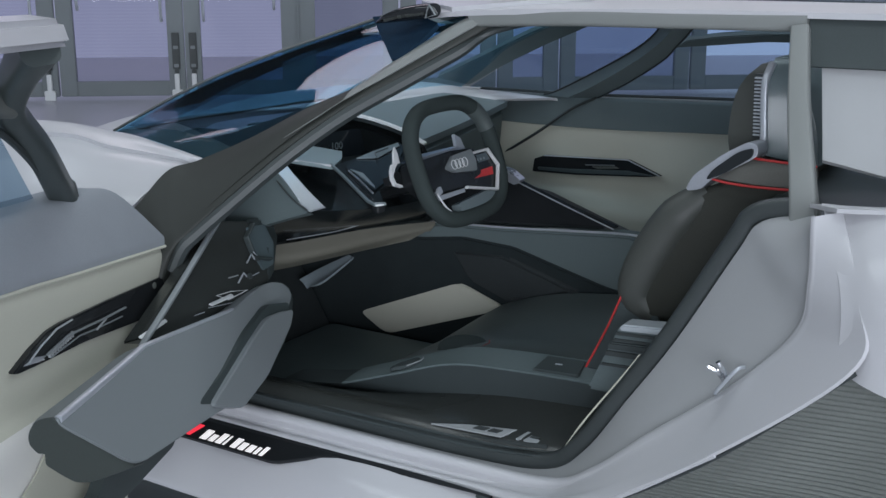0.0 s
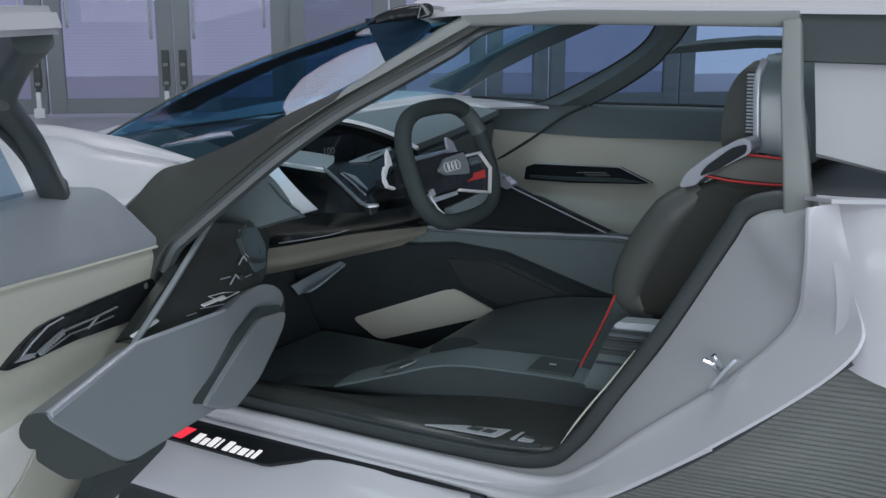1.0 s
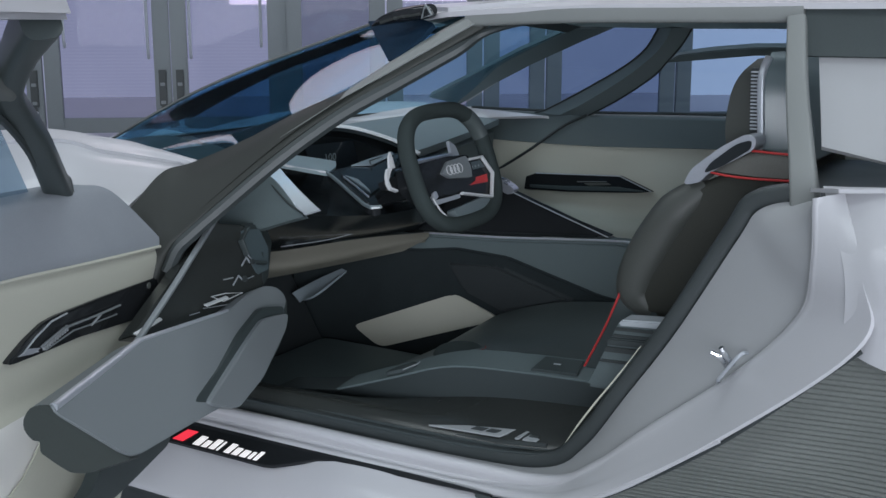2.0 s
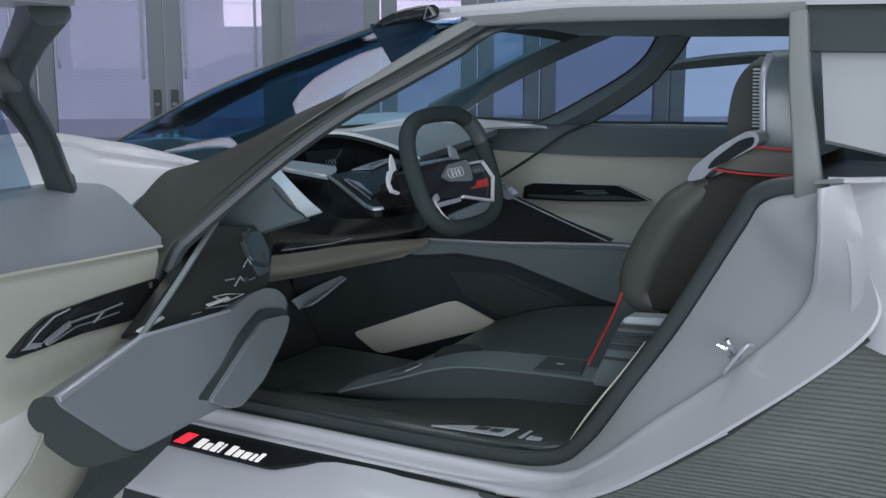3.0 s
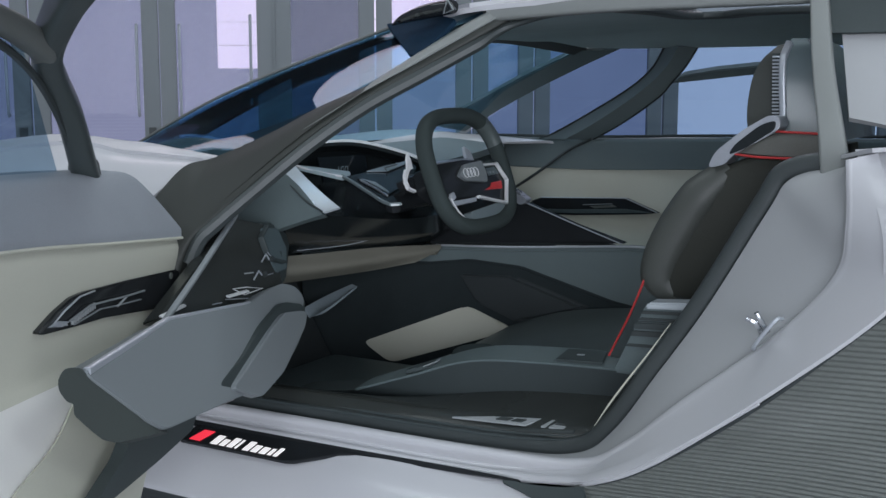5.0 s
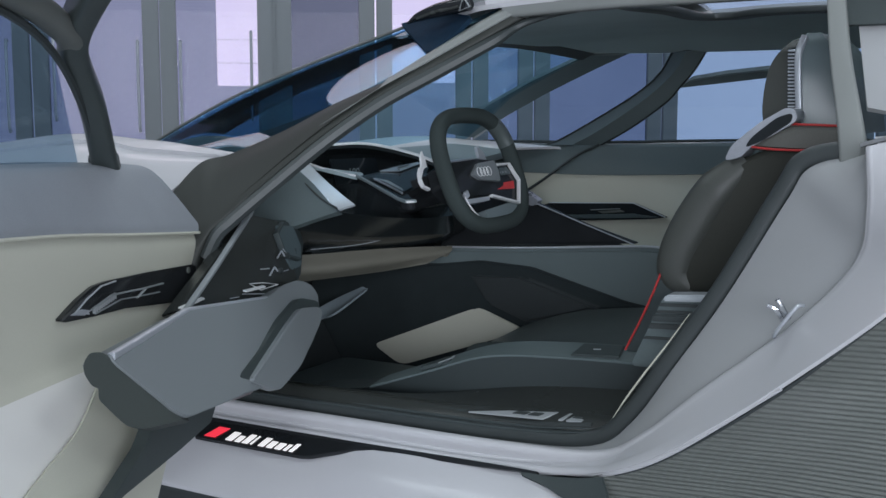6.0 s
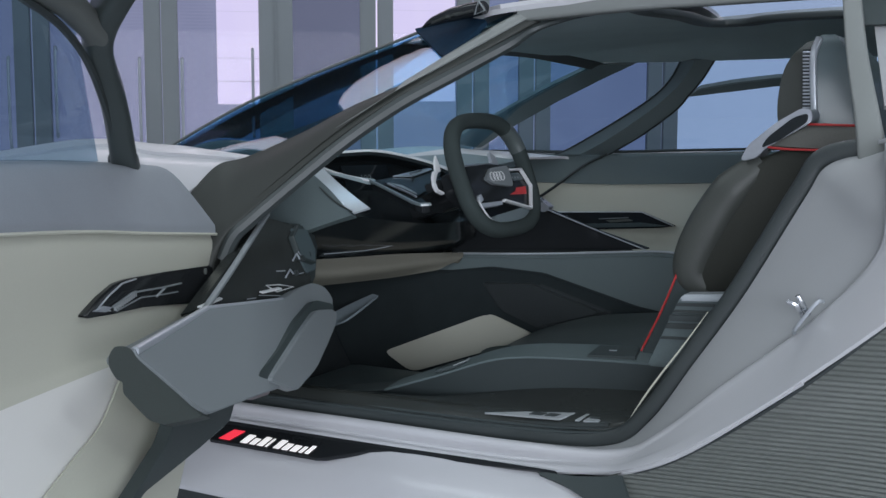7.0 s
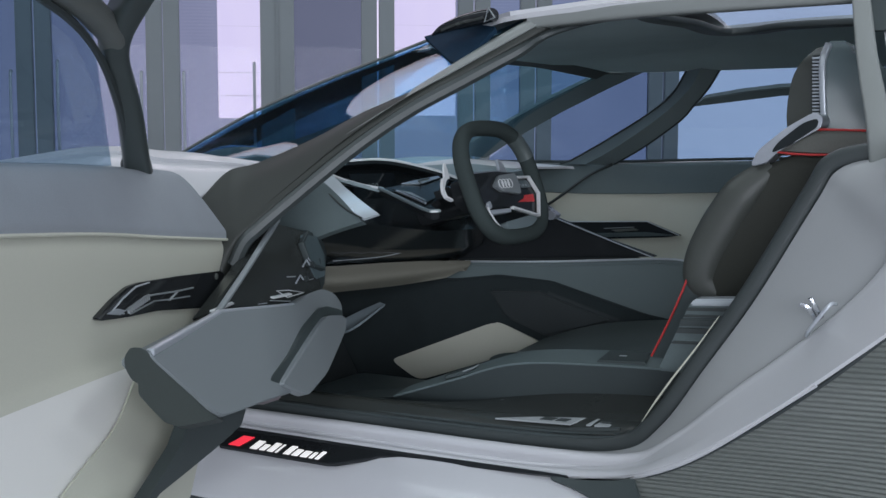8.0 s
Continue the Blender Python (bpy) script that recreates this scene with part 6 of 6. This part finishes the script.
part("end_cap", slab(rounded([(-1.280, 0.973, 0.606), (-1.275, 0.945, 0.611), (-1.267, 0.926, 0.601), (-1.262, 0.922, 0.587), (-1.262, 0.936, 0.566), (-1.268, 0.953, 0.560), (-1.262, 0.945, 0.547), (-1.264, 0.976, 0.516), (-1.268, 1.001, 0.494), (-1.275, 1.034, 0.479), (-1.276, 1.060, 0.476), (-1.268, 1.118, 0.474)], 0.008, 2), (-0.022, 0.040, -0.016), 0.003), CAPGREY, blade, "dark grey-green end cap with a stepped rim")
NB = Vector((0.90, 0.26, 0.25)).normalized()
part("shell_groove", slab(rounded([tuple(Vector(p) + NB * 0.009) for p in ((-1.491, 1.756, 0.541), (-1.470, 1.661, 0.564), (-1.434, 1.555, 0.541), (-1.391, 1.441, 0.506), (-1.353, 1.331, 0.483), (-1.378, 1.474, 0.432), (-1.420, 1.600, 0.453), (-1.470, 1.718, 0.506))], 0.02), tuple(NB * -0.016), 0.001), DARKTRIM, blade, "dark groove round the knee pad")
part("knee_pad", slab(rounded([tuple(Vector(p) + NB * 0.012) for p in ((-1.468, 1.715, 0.537), (-1.447, 1.632, 0.549), (-1.420, 1.555, 0.529), (-1.374, 1.432, 0.493), (-1.352, 1.362, 0.470), (-1.368, 1.462, 0.428), (-1.412, 1.584, 0.444), (-1.474, 1.734, 0.498), (-1.490, 1.762, 0.522))], 0.02), tuple(NB * -0.02), 0.006, 3), SHELL, blade, "raised blue-grey knee pad")
PN = Vector((0.92, 0.18, 0.34)).normalized()
panel = part("control_panel", slab([(-1.454, 1.306, 0.596), (-1.57, 1.647, 0.732), (-1.582, 1.747, 0.711), (-1.577, 1.768, 0.687), (-1.555, 1.767, 0.628), (-1.539, 1.761, 0.580), (-1.521, 1.67, 0.570), (-1.465, 1.385, 0.570)], tuple(PN * -0.04), 0.004), CHARCOAL, blade, "satin black control panel")
part("panel_strip", sweep([(-1.425, 1.285, 0.592), (-1.49, 1.45, 0.655), (-1.562, 1.640, 0.738)], bar(0.008, 0.012, 0.003), n=12, up=tuple(DN)), SHELL, panel, "satin silver strip on the panel edge")
part("tray_frame", sweep([(-1.500, 1.556, 0.606), (-1.508, 1.605, 0.601), (-1.512, 1.659, 0.590), (-1.500, 1.590, 0.589)], bar(0.002, 0.003, 0.0008), closed=True, curved=False, up=tuple(PN)), BRIGHTLINE, panel, "bright angular frame of the tray switch")
for a, b, c, bars in (((-1.531, 1.682, 0.640), (-1.539, 1.706, 0.652), (-1.536, 1.713, 0.640), ((-1.542, 1.715, 0.655), (-1.538, 1.731, 0.635))),
                      ((-1.511, 1.632, 0.612), (-1.520, 1.659, 0.625), (-1.519, 1.668, 0.615), ((-1.531, 1.718, 0.611), (-1.523, 1.690, 0.612)))):
    lever = part("lever", sweep([a, b, c], circle(0.0019, 6), n=6, curved=False), SILVER, panel, "small satin silver lever")
    part("lever_bar", sweep(list(bars), circle(0.0011, 6), n=4, curved=False), SILVER, lever)
    k = Vector(c) + PN * 0.004
    part("lever_knob", sweep([tuple(k), tuple(k + PN * 0.006)], circle(0.006, 8), n=3, curved=False, up=(0, 0, 1)), RUBBER, lever, "dark knob")
# Thin silver bars put in as small glints on the tray.
for a, b in (((-1.488, 1.520, 0.592), (-1.500, 1.600, 0.580)), ((-1.476, 1.470, 0.592), (-1.480, 1.500, 0.590)), ((-1.500, 1.640, 0.574), (-1.516, 1.690, 0.578))):
    part("tray_rib", sweep([a, b], bar(0.0016, 0.002, 0.0005), n=3, curved=False, up=tuple(PN)), SILVER, panel, "thin pale streak on the tray, a glint put in as shape")
# White slabs stand in for highlights along the tray.
for pts in (((-1.446, 1.300, 0.6045), (-1.478, 1.395, 0.6060), (-1.468, 1.392, 0.6050), (-1.437, 1.300, 0.6030)), ((-1.492, 1.525, 0.5990), (-1.508, 1.605, 0.5965), (-1.498, 1.603, 0.5950), (-1.483, 1.525, 0.5975))):
    part("tray_ledge", slab(list(pts), (0, 0, -0.003), 0.0006), BRIGHTLINE, panel, "white slab below the panel, a highlight put in as shape")
part("panel_line", sweep([(-1.516, 1.610, 0.627), (-1.521, 1.643, 0.624)], circle(0.0014, 6), n=3, curved=False), LETTER, panel)
part("hex_glass", slab([(-1.57, 1.732, 0.702), (-1.58, 1.799, 0.694), (-1.571, 1.816, 0.650), (-1.551, 1.79, 0.610), (-1.543, 1.745, 0.606), (-1.555, 1.722, 0.66)], tuple(PN * -0.01), 0.002), SHELLDARK, panel, "blue-grey glossy facet")
part("facet_frame", sweep([(-1.574, 1.752, 0.703), (-1.557, 1.712, 0.685), (-1.545, 1.722, 0.640), (-1.548, 1.775, 0.625)], bar(0.006, 0.014, 0.002), n=12, curved=False, up=tuple(PN)), DARKTRIM, panel, "dark frame round the facet")
part("panel_cheek", slab([(-1.590, 1.752, 0.712), (-1.604, 1.850, 0.700), (-1.596, 1.860, 0.650), (-1.560, 1.803, 0.584), (-1.546, 1.757, 0.570), (-1.560, 1.775, 0.64)], tuple(PN * -0.03), 0.006), DARKTRIM, panel, "black cheek of the control panel")
# Silver strip paints the highlight on the shell's bevelled top edge.
part("shell_chamfer", sweep([(-1.281, 0.990, 0.596), (-1.380, 1.25, 0.611), (-1.468, 1.565, 0.577)], bar(0.012, 0.012, 0.004), n=24, curved=False), SILVER, blade, "pale strip along the shell top, highlight put in as silver")
hinge = part("hinge_strut", slab(rounded([(-1.318, 1.110, 0.472), (-1.345, 1.200, 0.464), (-1.396, 1.343, 0.447), (-1.384, 1.308, 0.407), (-1.343, 1.190, 0.397), (-1.306, 1.085, 0.392), (-1.276, 0.998, 0.388), (-1.240, 0.905, 0.362), (-1.236, 0.895, 0.370), (-1.274, 0.995, 0.408), (-1.302, 1.070, 0.438)], 0.010), (-0.022, -0.006, 0), 0.005, 3), DARKTRIM, blade, "smooth dark hinge strut tapering below the shell")
part("hinge_plate", slab([(-1.372, 1.310, 0.450), (-1.407, 1.41, 0.452), (-1.428, 1.478, 0.430), (-1.425, 1.470, 0.415), (-1.398, 1.388, 0.425)], (-0.03, -0.01, 0), 0.003), PINKGREY, hinge, "pinkish grey plate beside the hinge")
part("inner_edge", sweep([(-1.54, 1.79, 0.568), (-1.545, 1.822, 0.53), (-1.49, 1.735, 0.475), (-1.40, 1.53, 0.43)], circle(0.012, 8), n=20, scales=[0.4, 1, 1, 0.6]), DARKTRIM, blade, "black inner edge of the shell")
